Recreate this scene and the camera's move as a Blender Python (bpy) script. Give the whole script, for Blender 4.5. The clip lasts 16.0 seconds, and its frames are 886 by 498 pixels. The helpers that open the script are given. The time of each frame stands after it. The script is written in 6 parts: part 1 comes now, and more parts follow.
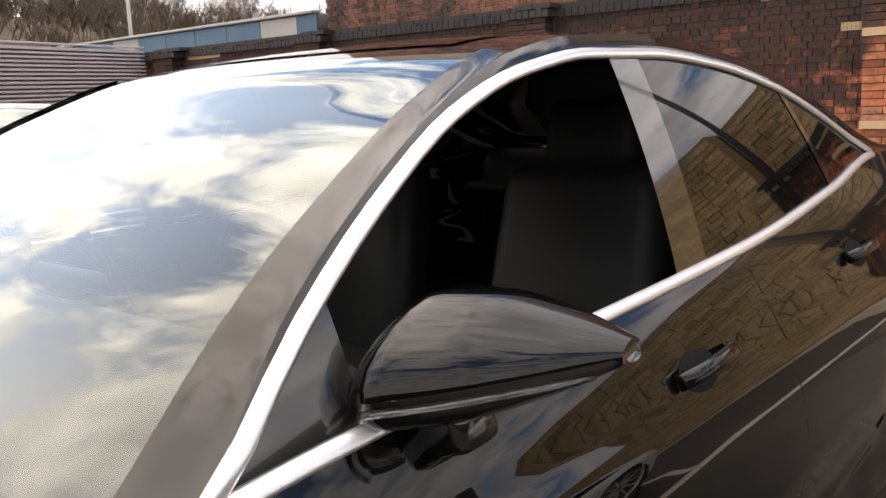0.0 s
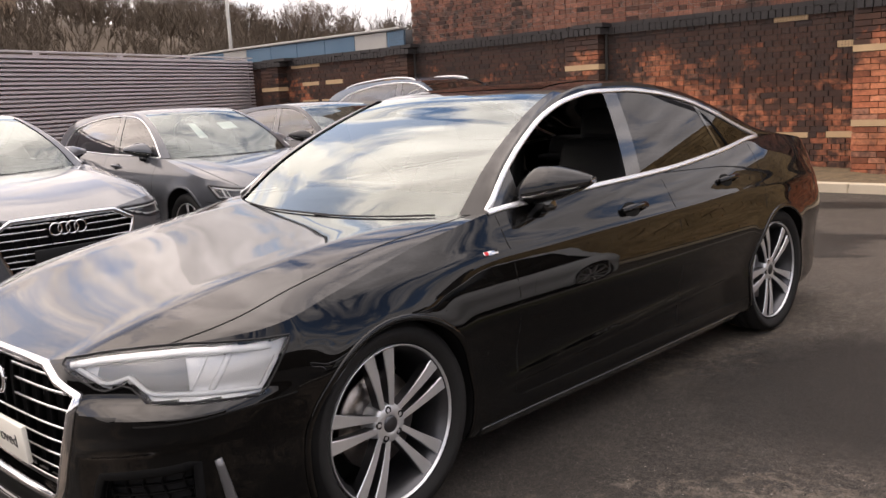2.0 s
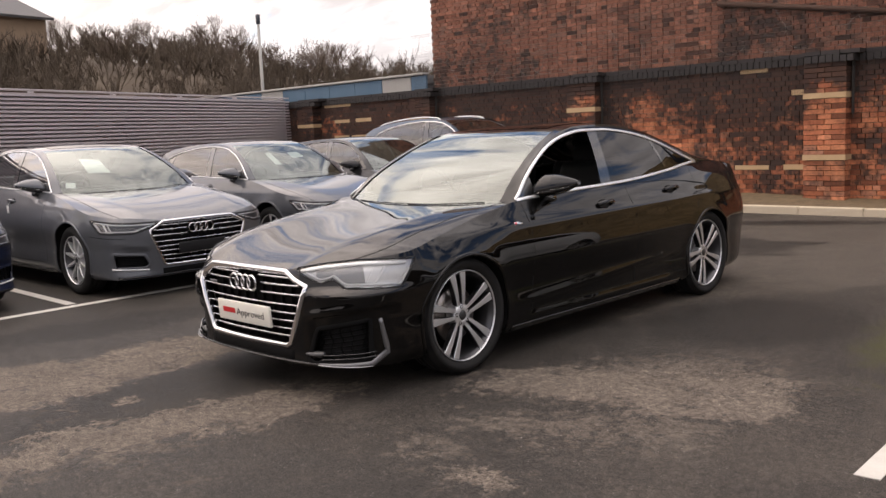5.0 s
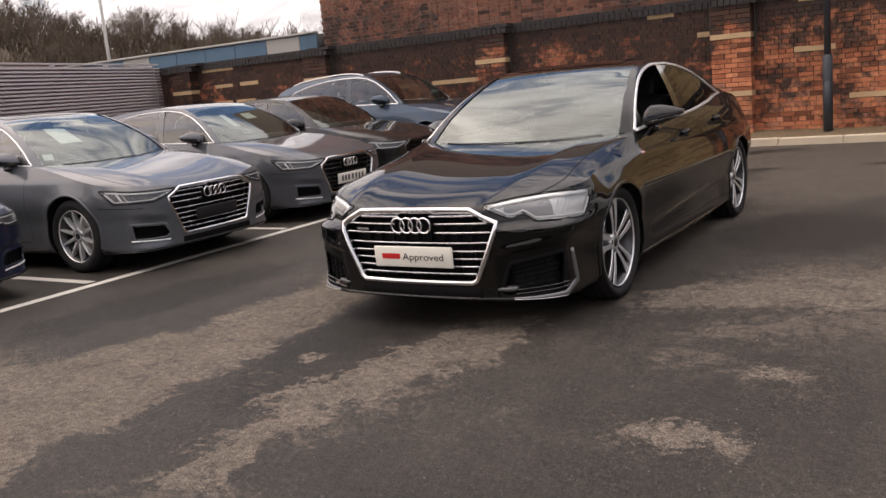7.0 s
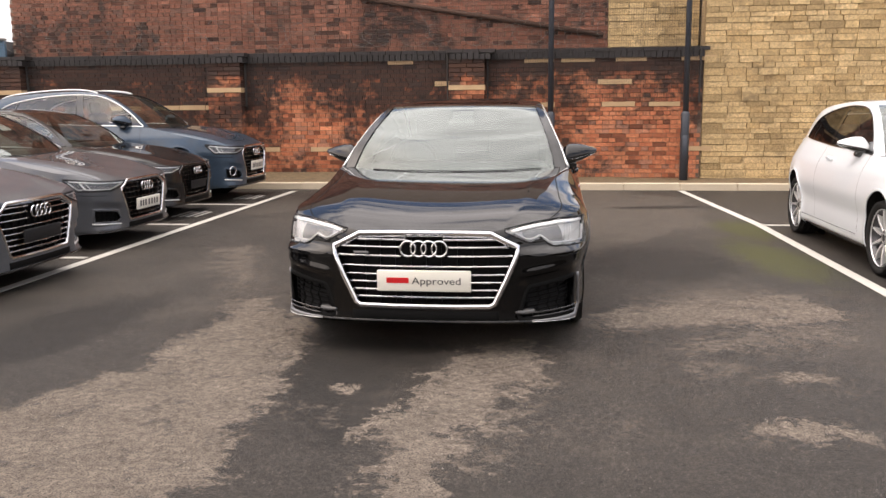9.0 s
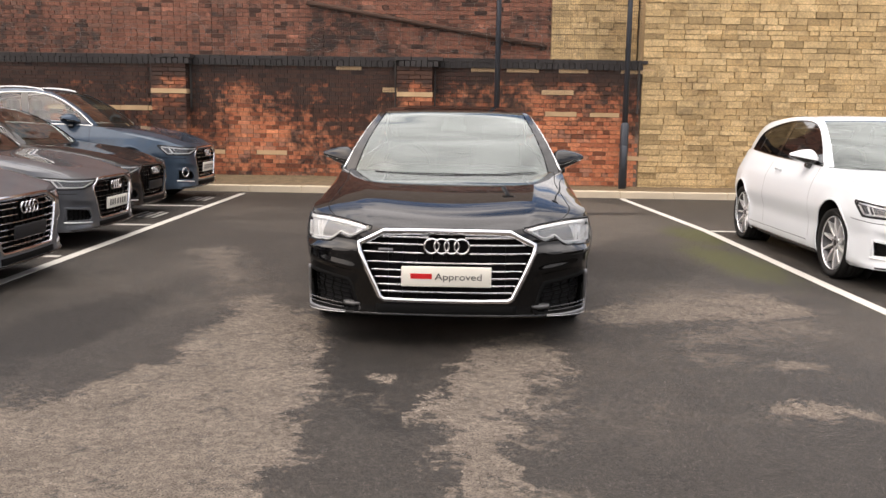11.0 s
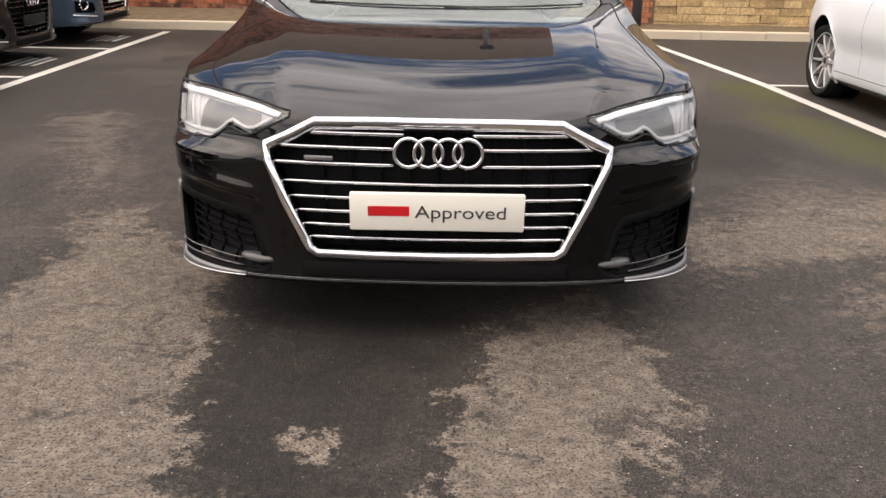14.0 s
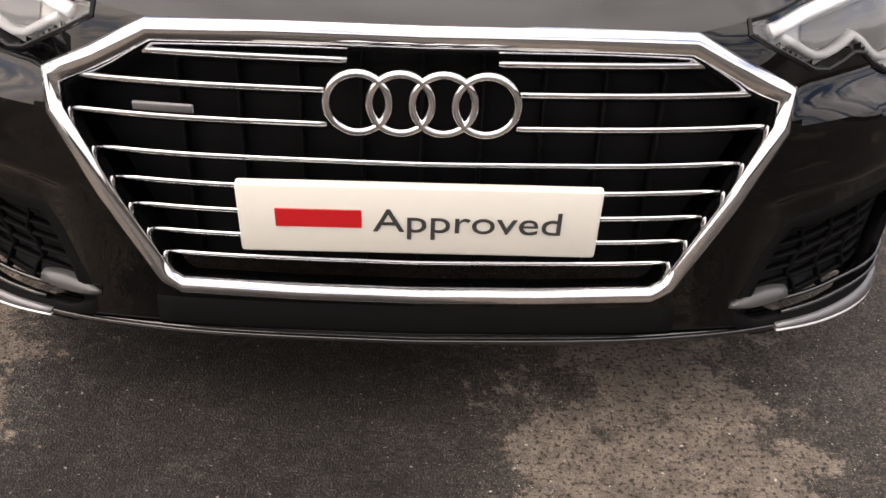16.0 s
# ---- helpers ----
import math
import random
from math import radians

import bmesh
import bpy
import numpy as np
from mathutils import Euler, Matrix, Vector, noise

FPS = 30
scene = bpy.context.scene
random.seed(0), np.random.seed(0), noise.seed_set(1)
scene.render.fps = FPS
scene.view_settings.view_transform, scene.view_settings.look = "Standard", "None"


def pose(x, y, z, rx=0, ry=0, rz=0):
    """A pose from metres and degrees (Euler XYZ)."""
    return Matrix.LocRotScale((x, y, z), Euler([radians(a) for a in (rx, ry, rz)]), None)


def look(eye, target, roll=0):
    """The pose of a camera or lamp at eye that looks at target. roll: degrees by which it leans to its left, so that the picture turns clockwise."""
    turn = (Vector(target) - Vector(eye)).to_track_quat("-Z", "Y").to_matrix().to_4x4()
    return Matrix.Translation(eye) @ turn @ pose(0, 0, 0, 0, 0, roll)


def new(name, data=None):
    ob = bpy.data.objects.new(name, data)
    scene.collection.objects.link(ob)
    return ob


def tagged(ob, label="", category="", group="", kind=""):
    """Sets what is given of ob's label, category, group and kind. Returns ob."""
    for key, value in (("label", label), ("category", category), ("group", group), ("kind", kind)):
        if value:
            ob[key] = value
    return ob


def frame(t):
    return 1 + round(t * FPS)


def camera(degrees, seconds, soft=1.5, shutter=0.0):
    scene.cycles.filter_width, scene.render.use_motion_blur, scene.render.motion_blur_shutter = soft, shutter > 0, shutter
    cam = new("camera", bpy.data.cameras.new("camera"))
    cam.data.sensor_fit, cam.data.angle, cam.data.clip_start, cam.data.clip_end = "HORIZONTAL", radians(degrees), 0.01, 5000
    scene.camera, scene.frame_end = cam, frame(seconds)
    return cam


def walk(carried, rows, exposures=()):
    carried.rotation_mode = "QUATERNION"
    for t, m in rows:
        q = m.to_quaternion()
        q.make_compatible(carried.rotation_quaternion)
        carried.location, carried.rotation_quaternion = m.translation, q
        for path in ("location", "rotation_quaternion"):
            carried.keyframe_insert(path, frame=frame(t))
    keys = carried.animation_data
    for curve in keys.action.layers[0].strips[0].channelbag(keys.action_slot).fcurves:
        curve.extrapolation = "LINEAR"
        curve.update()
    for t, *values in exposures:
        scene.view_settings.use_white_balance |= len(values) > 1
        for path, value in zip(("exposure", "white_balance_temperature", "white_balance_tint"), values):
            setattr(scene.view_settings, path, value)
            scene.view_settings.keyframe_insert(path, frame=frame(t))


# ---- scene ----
cam = camera(53.4, 16.0)
EXPOSURES = [(0.0, 0.90, 6430, 15), (0.5, 0.42, 6450, 18), (1.0, 0.54, 6420, 18), (1.6, 0.70, 6380, 18), (3.0, 0.73, 6400, 18), (5.5, 0.40, 6420, 18), (7.0, 0.39, 6420, 18), (8.5, 0.95, 6390, 16), (12.5, 0.94, 6320, 14), (14.0, 0.88, 6420, 15), (16.0, 0.98, 6470, 16)]
PATH = [
    (0, (1.454, 0.177, 1.341), (0.174, 1.673, 0.988), -2.8),
    (0.5, (1.851, -0.254, 1.376), (0.513, 1.189, 1.021), -0.6),
    (1, (2.2, -0.808, 1.389), (0.857, 0.631, 1.033), -1.6),
    (1.5, (2.619, -1.3, 1.387), (1.257, 0.123, 1.044), -3.2),
    (2, (2.959, -1.845, 1.417), (1.58, -0.438, 1.072), -3.0),
    (2.5, (3.379, -2.258, 1.424), (1.971, -0.875, 1.095), -2.4),
    (3, (3.71, -2.656, 1.424), (2.316, -1.257, 1.109), -2.3),
    (3.2, (3.874, -2.797, 1.43), (2.477, -1.402, 1.114), -2.5),
    (5.3, (4.384, -3.961, 1.427), (2.994, -2.547, 1.169), -2.7),
    (5.5, (4.297, -4.148, 1.419), (2.906, -2.736, 1.148), -3.1),
    (6, (3.896, -4.441, 1.387), (2.54, -3.006, 1.062), -4.1),
    (6.5, (3.36, -4.725, 1.407), (2.106, -3.206, 1.06), -4.4),
    (7, (2.825, -5.033, 1.4), (1.767, -3.377, 1.031), -5.3),
    (7.5, (2.223, -5.196, 1.392), (1.367, -3.426, 1.025), -3.3),
    (8, (1.646, -5.32, 1.396), (1.034, -3.454, 1.016), -3.0),
    (8.5, (1.223, -5.567, 1.393), (0.767, -3.65, 1.047), -1.5),
    (9, (0.725, -5.732, 1.406), (0.474, -3.774, 1.085), -0.5),
    (9.2, (0.588, -5.857, 1.403), (0.389, -3.892, 1.091), -0.7),
    (11.3, (0.097, -6.05, 1.384), (0.064, -4.073, 1.08), 0.6),
    (11.5, (0.102, -5.993, 1.374), (0.061, -4.018, 1.063), -0.1),
    (12, (0.147, -5.648, 1.336), (0.075, -3.681, 0.983), -0.8),
    (12.5, (0.148, -5.185, 1.319), (0.084, -3.231, 0.901), 0.6),
    (13, (0.078, -4.655, 1.294), (0.068, -2.716, 0.807), 0.6),
    (13.5, (0.052, -4.075, 1.259), (0.037, -2.159, 0.686), 0.3),
    (14, (-0.010, -3.507, 1.212), (0.012, -1.618, 0.555), 1.2),
    (14.5, (-0.013, -2.966, 1.163), (0.014, -1.12, 0.394), 0.7),
    (15, (-0.036, -2.503, 1.144), (0.027, -0.737, 0.208), 1.7),
    (15.5, (-0.071, -2.168, 1.148), (0.067, -0.469, 0.102), 3.0),
    (16, (0.003, -2.047, 1.114), (0.053, -0.376, 0.017), 2.3),
]
walk(cam, [(t, look(eye, target, roll)) for t, eye, target, roll in PATH], EXPOSURES)

# ---------------------------------------------------------------- light
SUN_ELEV, SUN_AZ = radians(35), radians(-112)
world = bpy.data.worlds.new("sky")
scene.world = world
world.use_nodes = True
wt = world.node_tree
wt.nodes.clear()


def wn(kind, **vals):
    n = wt.nodes.new(kind)
    for k, v in vals.items():
        n.inputs[k].default_value = v
    return n


sky = wn("ShaderNodeTexSky")
sky.sky_type = "NISHITA"
sky.sun_disc = False
sky.sun_elevation = SUN_ELEV
sky.sun_rotation = SUN_AZ
sky.dust_density = 0.7
wco = wn("ShaderNodeTexCoord")
sep = wn("ShaderNodeSeparateXYZ")
up = wn("ShaderNodeMath")
up.operation = "ADD"
up.inputs[1].default_value = 0.28
flat = wn("ShaderNodeVectorMath")
flat.operation = "DIVIDE"
com = wn("ShaderNodeCombineXYZ")
den = wn("ShaderNodeCombineXYZ", Z=1.0)
cl = wn("ShaderNodeTexNoise", Scale=2.6, Detail=9.0, Roughness=0.62, Distortion=0.7)
shift = wn("ShaderNodeVectorMath")
shift.operation = "ADD"
shift.inputs[1].default_value = (0.35, 0.1, 0.0)
ramp = wn("ShaderNodeValToRGB")
ramp.color_ramp.elements[0].position = 0.47
ramp.color_ramp.elements[1].position = 0.60
tone = wn("ShaderNodeTexNoise", Scale=4.5, Detail=6.0, Distortion=0.4)
tmap = wn("ShaderNodeMapRange")
for k_, v_ in (("From Min", 0.36), ("From Max", 0.64), ("To Min", 0.72), ("To Max", 1.12)):
    tmap.inputs[k_].default_value = v_
# clouds are brightest towards the sun
aim = wn("ShaderNodeVectorMath")
aim.operation = "DOT_PRODUCT"
aim.inputs[1].default_value = (math.sin(SUN_AZ) * math.cos(SUN_ELEV), math.cos(SUN_AZ) * math.cos(SUN_ELEV), math.sin(SUN_ELEV))
amap = wn("ShaderNodeMapRange")
for k_, v_ in (("From Min", 0.5), ("From Max", 1.0)):
    amap.inputs[k_].default_value = v_
cmix = wn("ShaderNodeMix")
cmix.data_type = "RGBA"
cmix.inputs[6].default_value = (7.9, 7.45, 6.95, 1)
cmix.inputs[7].default_value = (13.0, 11.3, 9.5, 1)
cmul = wn("ShaderNodeMix")
cmul.data_type, cmul.blend_type = "RGBA", "MULTIPLY"
cmul.inputs[0].default_value = 1.0
smix = wn("ShaderNodeMix")
smix.data_type = "RGBA"
bg = wn("ShaderNodeBackground", Strength=0.12)
out = wn("ShaderNodeOutputWorld")
L = wt.links.new
L(wco.outputs["Generated"], sep.inputs[0])
L(sep.outputs["Z"], up.inputs[0])
for i in ("X", "Y"):
    L(sep.outputs[i], com.inputs[i])
    L(up.outputs[0], den.inputs[i])
L(com.outputs[0], flat.inputs[0])
L(den.outputs[0], flat.inputs[1])
streak = wn("ShaderNodeMapping", Rotation=(0, 0, 0.6), Scale=(1.0, 2.0, 1.0))
L(flat.outputs[0], streak.inputs["Vector"])
L(streak.outputs[0], shift.inputs[0])
L(shift.outputs[0], cl.inputs["Vector"])
L(shift.outputs[0], tone.inputs["Vector"])
L(wco.outputs["Generated"], aim.inputs[0])
L(aim.outputs["Value"], amap.inputs["Value"])
L(amap.outputs[0], cmix.inputs[0])
veil = wn("ShaderNodeMapRange")
for k_, v_ in (("From Min", 0.55), ("From Max", 0.85), ("To Min", 0.0), ("To Max", 0.20)):
    veil.inputs[k_].default_value = v_
cover = wn("ShaderNodeMath")
cover.operation = "ADD"
L(sep.outputs["Z"], veil.inputs["Value"])
L(cl.outputs["Fac"], cover.inputs[0])
L(veil.outputs[0], cover.inputs[1])
low = wn("ShaderNodeMapRange")
for k_, v_ in (("From Min", 0.05), ("From Max", 0.52), ("To Min", 0.24), ("To Max", 0.0)):
    low.inputs[k_].default_value = v_
cover2 = wn("ShaderNodeMath")
cover2.operation = "ADD"
L(sep.outputs["Z"], low.inputs["Value"])
L(cover.outputs[0], cover2.inputs[0])
L(low.outputs[0], cover2.inputs[1])
L(cover2.outputs[0], ramp.inputs[0])
L(tone.outputs["Fac"], tmap.inputs["Value"])
# and overhead, where they are thinnest
zen = wn("ShaderNodeMapRange")
for k_, v_ in (("From Min", 0.45), ("From Max", 0.92), ("To Min", 1.0), ("To Max", 2.1)):
    zen.inputs[k_].default_value = v_
lift = wn("ShaderNodeVectorMath")
lift.operation = "SCALE"
L(sep.outputs["Z"], zen.inputs["Value"])
L(cmix.outputs[2], lift.inputs[0])
L(zen.outputs[0], lift.inputs["Scale"])
L(lift.outputs[0], cmul.inputs[6])
L(tmap.outputs[0], cmul.inputs[7])
L(ramp.outputs["Color"], smix.inputs[0])
L(sky.outputs[0], smix.inputs[6])
L(cmul.outputs[2], smix.inputs[7])
L(smix.outputs[2], bg.inputs["Color"])
L(bg.outputs[0], out.inputs["Surface"])

sun = new("sun", bpy.data.lights.new("sun", "SUN"))
sun.data.energy, sun.data.angle, sun.data.color = 0.55, radians(90), (1.0, 0.9, 0.77)
sun_dir = Vector((math.sin(SUN_AZ) * math.cos(SUN_ELEV), math.cos(SUN_AZ) * math.cos(SUN_ELEV), math.sin(SUN_ELEV)))
sun.matrix_world = look(sun_dir * 60, (0, 0, 0))

# ---------------------------------------------------------------- materials


class Mat:
    """A small builder for a procedural material."""

    def __init__(self, name):
        self.m = bpy.data.materials.new(name)
        self.m.use_nodes = True
        self.t = self.m.node_tree
        self.b = self.t.nodes["Principled BSDF"]
        self.co = self.node("ShaderNodeTexCoord").outputs["Object"]
        self.pos = self.node("ShaderNodeNewGeometry").outputs["Position"]

    def node(self, kind, **vals):
        n = self.t.nodes.new(kind)
        for k, v in vals.items():
            n.inputs[k].default_value = v
        return n

    def link(self, a, b):
        self.t.links.new(a, b)

    def set(self, **vals):
        for k, v in vals.items():
            self.b.inputs[k.replace("_", " ")].default_value = v
        return self

    def noise(self, scale, detail=4.0, rough=0.55, dist=0.0, vec=None, squash=None):
        n = self.node("ShaderNodeTexNoise", Scale=scale, Detail=detail, Roughness=rough, Distortion=dist)
        vec = vec or self.pos
        if squash:
            mp = self.node("ShaderNodeMapping", Scale=squash)
            self.link(vec, mp.inputs["Vector"])
            vec = mp.outputs[0]
        self.link(vec, n.inputs["Vector"])
        return n.outputs["Fac"]

    def step(self, fac, lo, hi):
        r = self.node("ShaderNodeMapRange")
        r.inputs["From Min"].default_value, r.inputs["From Max"].default_value = lo, hi
        r.clamp = True
        self.link(fac, r.inputs["Value"])
        return r.outputs[0]

    def scaled(self, fac, lo, hi):
        r = self.node("ShaderNodeMapRange")
        r.inputs["To Min"].default_value, r.inputs["To Max"].default_value = lo, hi
        self.link(fac, r.inputs["Value"])
        return r.outputs[0]

    def math(self, op, a, b):
        n = self.node("ShaderNodeMath")
        n.operation = op
        for i, v in enumerate((a, b)):
            if isinstance(v, (int, float)):
                n.inputs[i].default_value = v
            else:
                self.link(v, n.inputs[i])
        return n.outputs[0]

    def mix(self, fac, a, b, mode="MIX"):
        n = self.node("ShaderNodeMix")
        n.data_type, n.blend_type = "RGBA", mode
        for i, v in ((0, fac), (6, a), (7, b)):
            if isinstance(v, (int, float)):
                n.inputs[i].default_value = v
            elif isinstance(v, tuple):
                n.inputs[i].default_value = (*v[:3], 1)
            else:
                self.link(v, n.inputs[i])
        return n.outputs[2]

    def color(self, c):
        self.link(c, self.b.inputs["Base Color"])
        return self

    def rough(self, r):
        self.link(r, self.b.inputs["Roughness"])
        return self

    def bump(self, fac, strength, distance=0.01):
        n = self.node("ShaderNodeBump", Strength=strength, Distance=distance)
        self.link(fac, n.inputs["Height"])
        self.link(n.outputs[0], self.b.inputs["Normal"])
        return self


def plain(name, a, b, rough, scale=20, metal=0.0, bump=0.0, coat=0.0, rvar=0.08, spec=0.5):
    m = Mat(name)
    n1 = m.noise(scale, vec=m.co)
    n2 = m.noise(scale * 9, vec=m.co)
    m.color(m.mix(m.math("ADD", m.math("MULTIPLY", n1, 0.7), m.math("MULTIPLY", n2, 0.3)), a, b))
    m.rough(m.scaled(n2, max(0.0, rough - rvar), min(1.0, rough + rvar)))
    m.set(Metallic=metal, Coat_Weight=coat, Coat_Roughness=0.03, Specular_IOR_Level=spec)
    if bump:
        m.bump(n2, bump)
    return m.m


def paint(name, base, flake, metal=0.0, rough=0.34, film=0.005):
    """Car paint: a pigment layer with fine flakes and a thin film of dust under clear lacquer."""
    m = Mat(name)
    fl = m.noise(900, 1.0, vec=m.co)
    dust = m.step(m.noise(2.2, 5.0, vec=m.co), 0.35, 0.8)
    c = m.mix(m.step(fl, 0.52, 0.75), base, flake)
    c = m.mix(m.math("MULTIPLY", dust, film), c, (0.30, 0.26, 0.21))
    m.color(c)
    m.rough(m.scaled(dust, rough - 0.04, rough + 0.08))
    m.set(Metallic=metal, Coat_Weight=1.0, Coat_Roughness=0.015, Coat_IOR=1.43 if film == 0 else 1.39, Specular_IOR_Level=0.02 if film == 0 else 0.08)
    return m.m


def glass(name, tint, rough=0.0, ior=1.52, gain=1.4, sheen=(1, 1, 1)):
    m = Mat(name)
    m.t.nodes.remove(m.b)
    tr = m.node("ShaderNodeBsdfTransparent", Color=(*tint, 1))
    gl = m.node("ShaderNodeBsdfGlossy", Roughness=rough, Color=(*sheen, 1))
    fr = m.node("ShaderNodeFresnel", IOR=ior)
    mx = m.node("ShaderNodeMixShader")
    m.link(m.math("MINIMUM", m.math("MULTIPLY", fr.outputs[0], gain), 1.0), mx.inputs[0])
    m.link(tr.outputs[0], mx.inputs[1])
    m.link(gl.outputs[0], mx.inputs[2])
    m.link(mx.outputs[0], m.t.nodes["Material Output"].inputs["Surface"])
    return m.m


BLACK = paint("black_lacquer", (0.0008, 0.0008, 0.0008), (0.0025, 0.0023, 0.0022), film=0.0)
GREY = paint("grey_metallic", (0.086, 0.091, 0.101), (0.18, 0.188, 0.203), 0.3)
GREYB = paint("grey_metallic_dark", (0.072, 0.076, 0.085), (0.15, 0.157, 0.17), 0.3)
DARKP = paint("black_metallic", (0.008, 0.0075, 0.008), (0.03, 0.03, 0.032), 0.2)
NAVY = paint("navy_metallic", (0.010, 0.014, 0.035), (0.03, 0.04, 0.08), 0.4)
BLUE = paint("steel_blue_metallic", (0.040, 0.061, 0.090), (0.085, 0.118, 0.160), 0.35)
WHITE = paint("white_lacquer", (0.665, 0.695, 0.72), (0.70, 0.735, 0.76))
CHROME = plain("chrome", (0.80, 0.80, 0.81), (0.72, 0.72, 0.73), 0.09, 60, 1.0, rvar=0.04)
SATIN = plain("satin_aluminium", (0.84, 0.84, 0.84), (0.76, 0.76, 0.76), 0.36, 80, 0.6)
TURNED = plain("turned_alloy", (0.70, 0.72, 0.73), (0.62, 0.62, 0.63), 0.33, 90, 0.75)
ANODISED = plain("anodised_trim", (0.90, 0.90, 0.90), (0.84, 0.84, 0.84), 0.30, 60, 0.85)
BLADE = plain("dull_silver_paint", (0.20, 0.20, 0.205), (0.16, 0.16, 0.165), 0.35, 60, 0.6)
FIN = plain("grey_satin_paint", (0.10, 0.10, 0.10), (0.075, 0.075, 0.075), 0.3, 60, 0.3)
DARKMET = plain("dark_grey_metal", (0.10, 0.10, 0.105), (0.07, 0.07, 0.073), 0.38, 60, 0.9)
PIANO = plain("gloss_black_trim", (0.006, 0.006, 0.006), (0.004, 0.004, 0.004), 0.12, 30, coat=1.0, rvar=0.03)
PLASTIC = plain("black_plastic", (0.014, 0.014, 0.015), (0.018, 0.018, 0.019), 0.55, 70, bump=0.06, spec=0.22)
RUBBER = plain("tyre_rubber", (0.011, 0.011, 0.011), (0.020, 0.019, 0.018), 0.78, 30, bump=0.1, spec=0.25)
DISC = plain("brake_disc_iron", (0.42, 0.40, 0.38), (0.26, 0.22, 0.19), 0.35, 70, 1.0)
CLOTH = plain("black_leather", (0.010, 0.010, 0.011), (0.018, 0.018, 0.019), 0.5, 40, bump=0.15)
LAMPIN = plain("lamp_reflector", (0.82, 0.82, 0.82), (0.70, 0.70, 0.71), 0.25, 40, 0.6)
LAMPSHADE = plain("lamp_panel_grey", (0.20, 0.20, 0.20), (0.28, 0.275, 0.27), 0.3, 40, 0.3)
LAMPBODY = plain("lamp_grey", (0.66, 0.655, 0.64), (0.74, 0.735, 0.72), 0.30, 40, 0.3)
LAMPDARK = plain("lamp_dark_grey", (0.06, 0.06, 0.064), (0.10, 0.10, 0.105), 0.3, 40, 0.3)
PIT = plain("grille_void", (0.004, 0.004, 0.004), (0.007, 0.007, 0.007), 0.6, 40, spec=0.06)
DRL = plain("light_guide", (0.86, 0.86, 0.85), (0.78, 0.78, 0.77), 0.22, 30, coat=0.6)
REDP = plain("red_plastic", (0.55, 0.012, 0.015), (0.45, 0.012, 0.015), 0.35, 40)
PLATE = plain("plate_white", (0.76, 0.74, 0.66), (0.70, 0.68, 0.60), 0.35, 14)
INK = plain("plate_black", (0.03, 0.03, 0.03), (0.045, 0.045, 0.045), 0.5, 30)
PAPER = plain("white_paper", (0.80, 0.80, 0.78), (0.74, 0.74, 0.72), 0.8, 12)
WINDSCREEN = glass("windscreen_glass", (0.62, 0.70, 0.66), gain=1.9, sheen=(0.93, 1.0, 0.97))
SIDEGLASS = glass("side_glass", (0.80, 0.86, 0.85), gain=1.7)
PRIVACY = glass("privacy_glass", (0.035, 0.035, 0.036), gain=0.95)
LENS = glass("lamp_lens", (0.94, 0.95, 0.96), 0.02, gain=1.0)
LINER = plain("arch_liner", (0.010, 0.010, 0.010), (0.016, 0.015, 0.014), 0.9, 20, spec=0.1)

# ---------------------------------------------------------------- mesh helpers


def mono(xs, ys):
    """A monotone cubic through a few control values."""
    x, y = np.asarray(xs, float), np.asarray(ys, float)
    h, d = np.diff(x), np.diff(y) / np.diff(x)
    m = np.zeros(len(x))
    for i in range(1, len(x) - 1):
        if d[i - 1] * d[i] > 0:
            w1, w2 = 2 * h[i] + h[i - 1], h[i] + 2 * h[i - 1]
            m[i] = (w1 + w2) / (w1 / d[i - 1] + w2 / d[i])
    m[0], m[-1] = d[0], d[-1]

    def f(q):
        q = np.clip(np.asarray(q, float), x[0], x[-1])
        i = np.clip(np.searchsorted(x, q) - 1, 0, len(x) - 2)
        t = (q - x[i]) / h[i]
        return ((1 + 2 * t) * (1 - t) ** 2 * y[i] + t * (1 - t) ** 2 * h[i] * m[i]
                + t * t * (3 - 2 * t) * y[i + 1] + t * t * (t - 1) * h[i] * m[i + 1])
    return f


def mesh_of(name, verts, faces, mats, smooth=True, index=None):
    me = bpy.data.meshes.new(name)
    me.from_pydata([tuple(map(float, v)) for v in verts], [], [tuple(map(int, f)) for f in faces])
    for m in mats if isinstance(mats, (list, tuple)) else [mats]:
        me.materials.append(m)
    me.polygons.foreach_set("use_smooth", [smooth] * len(me.polygons))
    if index is not None:
        me.polygons.foreach_set("material_index", index)
    me.update()
    return me


def hang(name, me, parent, label=""):
    ob = new(name, me)
    ob.parent = parent
    return tagged(ob, label)


def part(name, geo, mats, parent, label="", smooth=True):
    return hang(name, mesh_of(name, geo[0], geo[1], mats, smooth), parent, label)


def thing(name, label, category, m=None, group="", kind=""):
    ob = new(name)
    ob.empty_display_size = 0.2
    if m is not None:
        ob.matrix_world = m
    return tagged(ob, label, category, group, kind)


def join(*geos):
    vs, fs = [], []
    for v, f in geos:
        o = len(vs)
        vs += [tuple(p) for p in v]
        fs += [tuple(i + o for i in q) for q in f]
    return vs, fs


def grid(pts):
    """Quads over an array of points (n, m, 3)."""
    n, m = pts.shape[:2]
    f = [(i * m + j, i * m + j + 1, (i + 1) * m + j + 1, (i + 1) * m + j) for i in range(n - 1) for j in range(m - 1)]
    return pts.reshape(-1, 3), f


def flip(geo):
    return geo[0], [tuple(reversed(f)) for f in geo[1]]


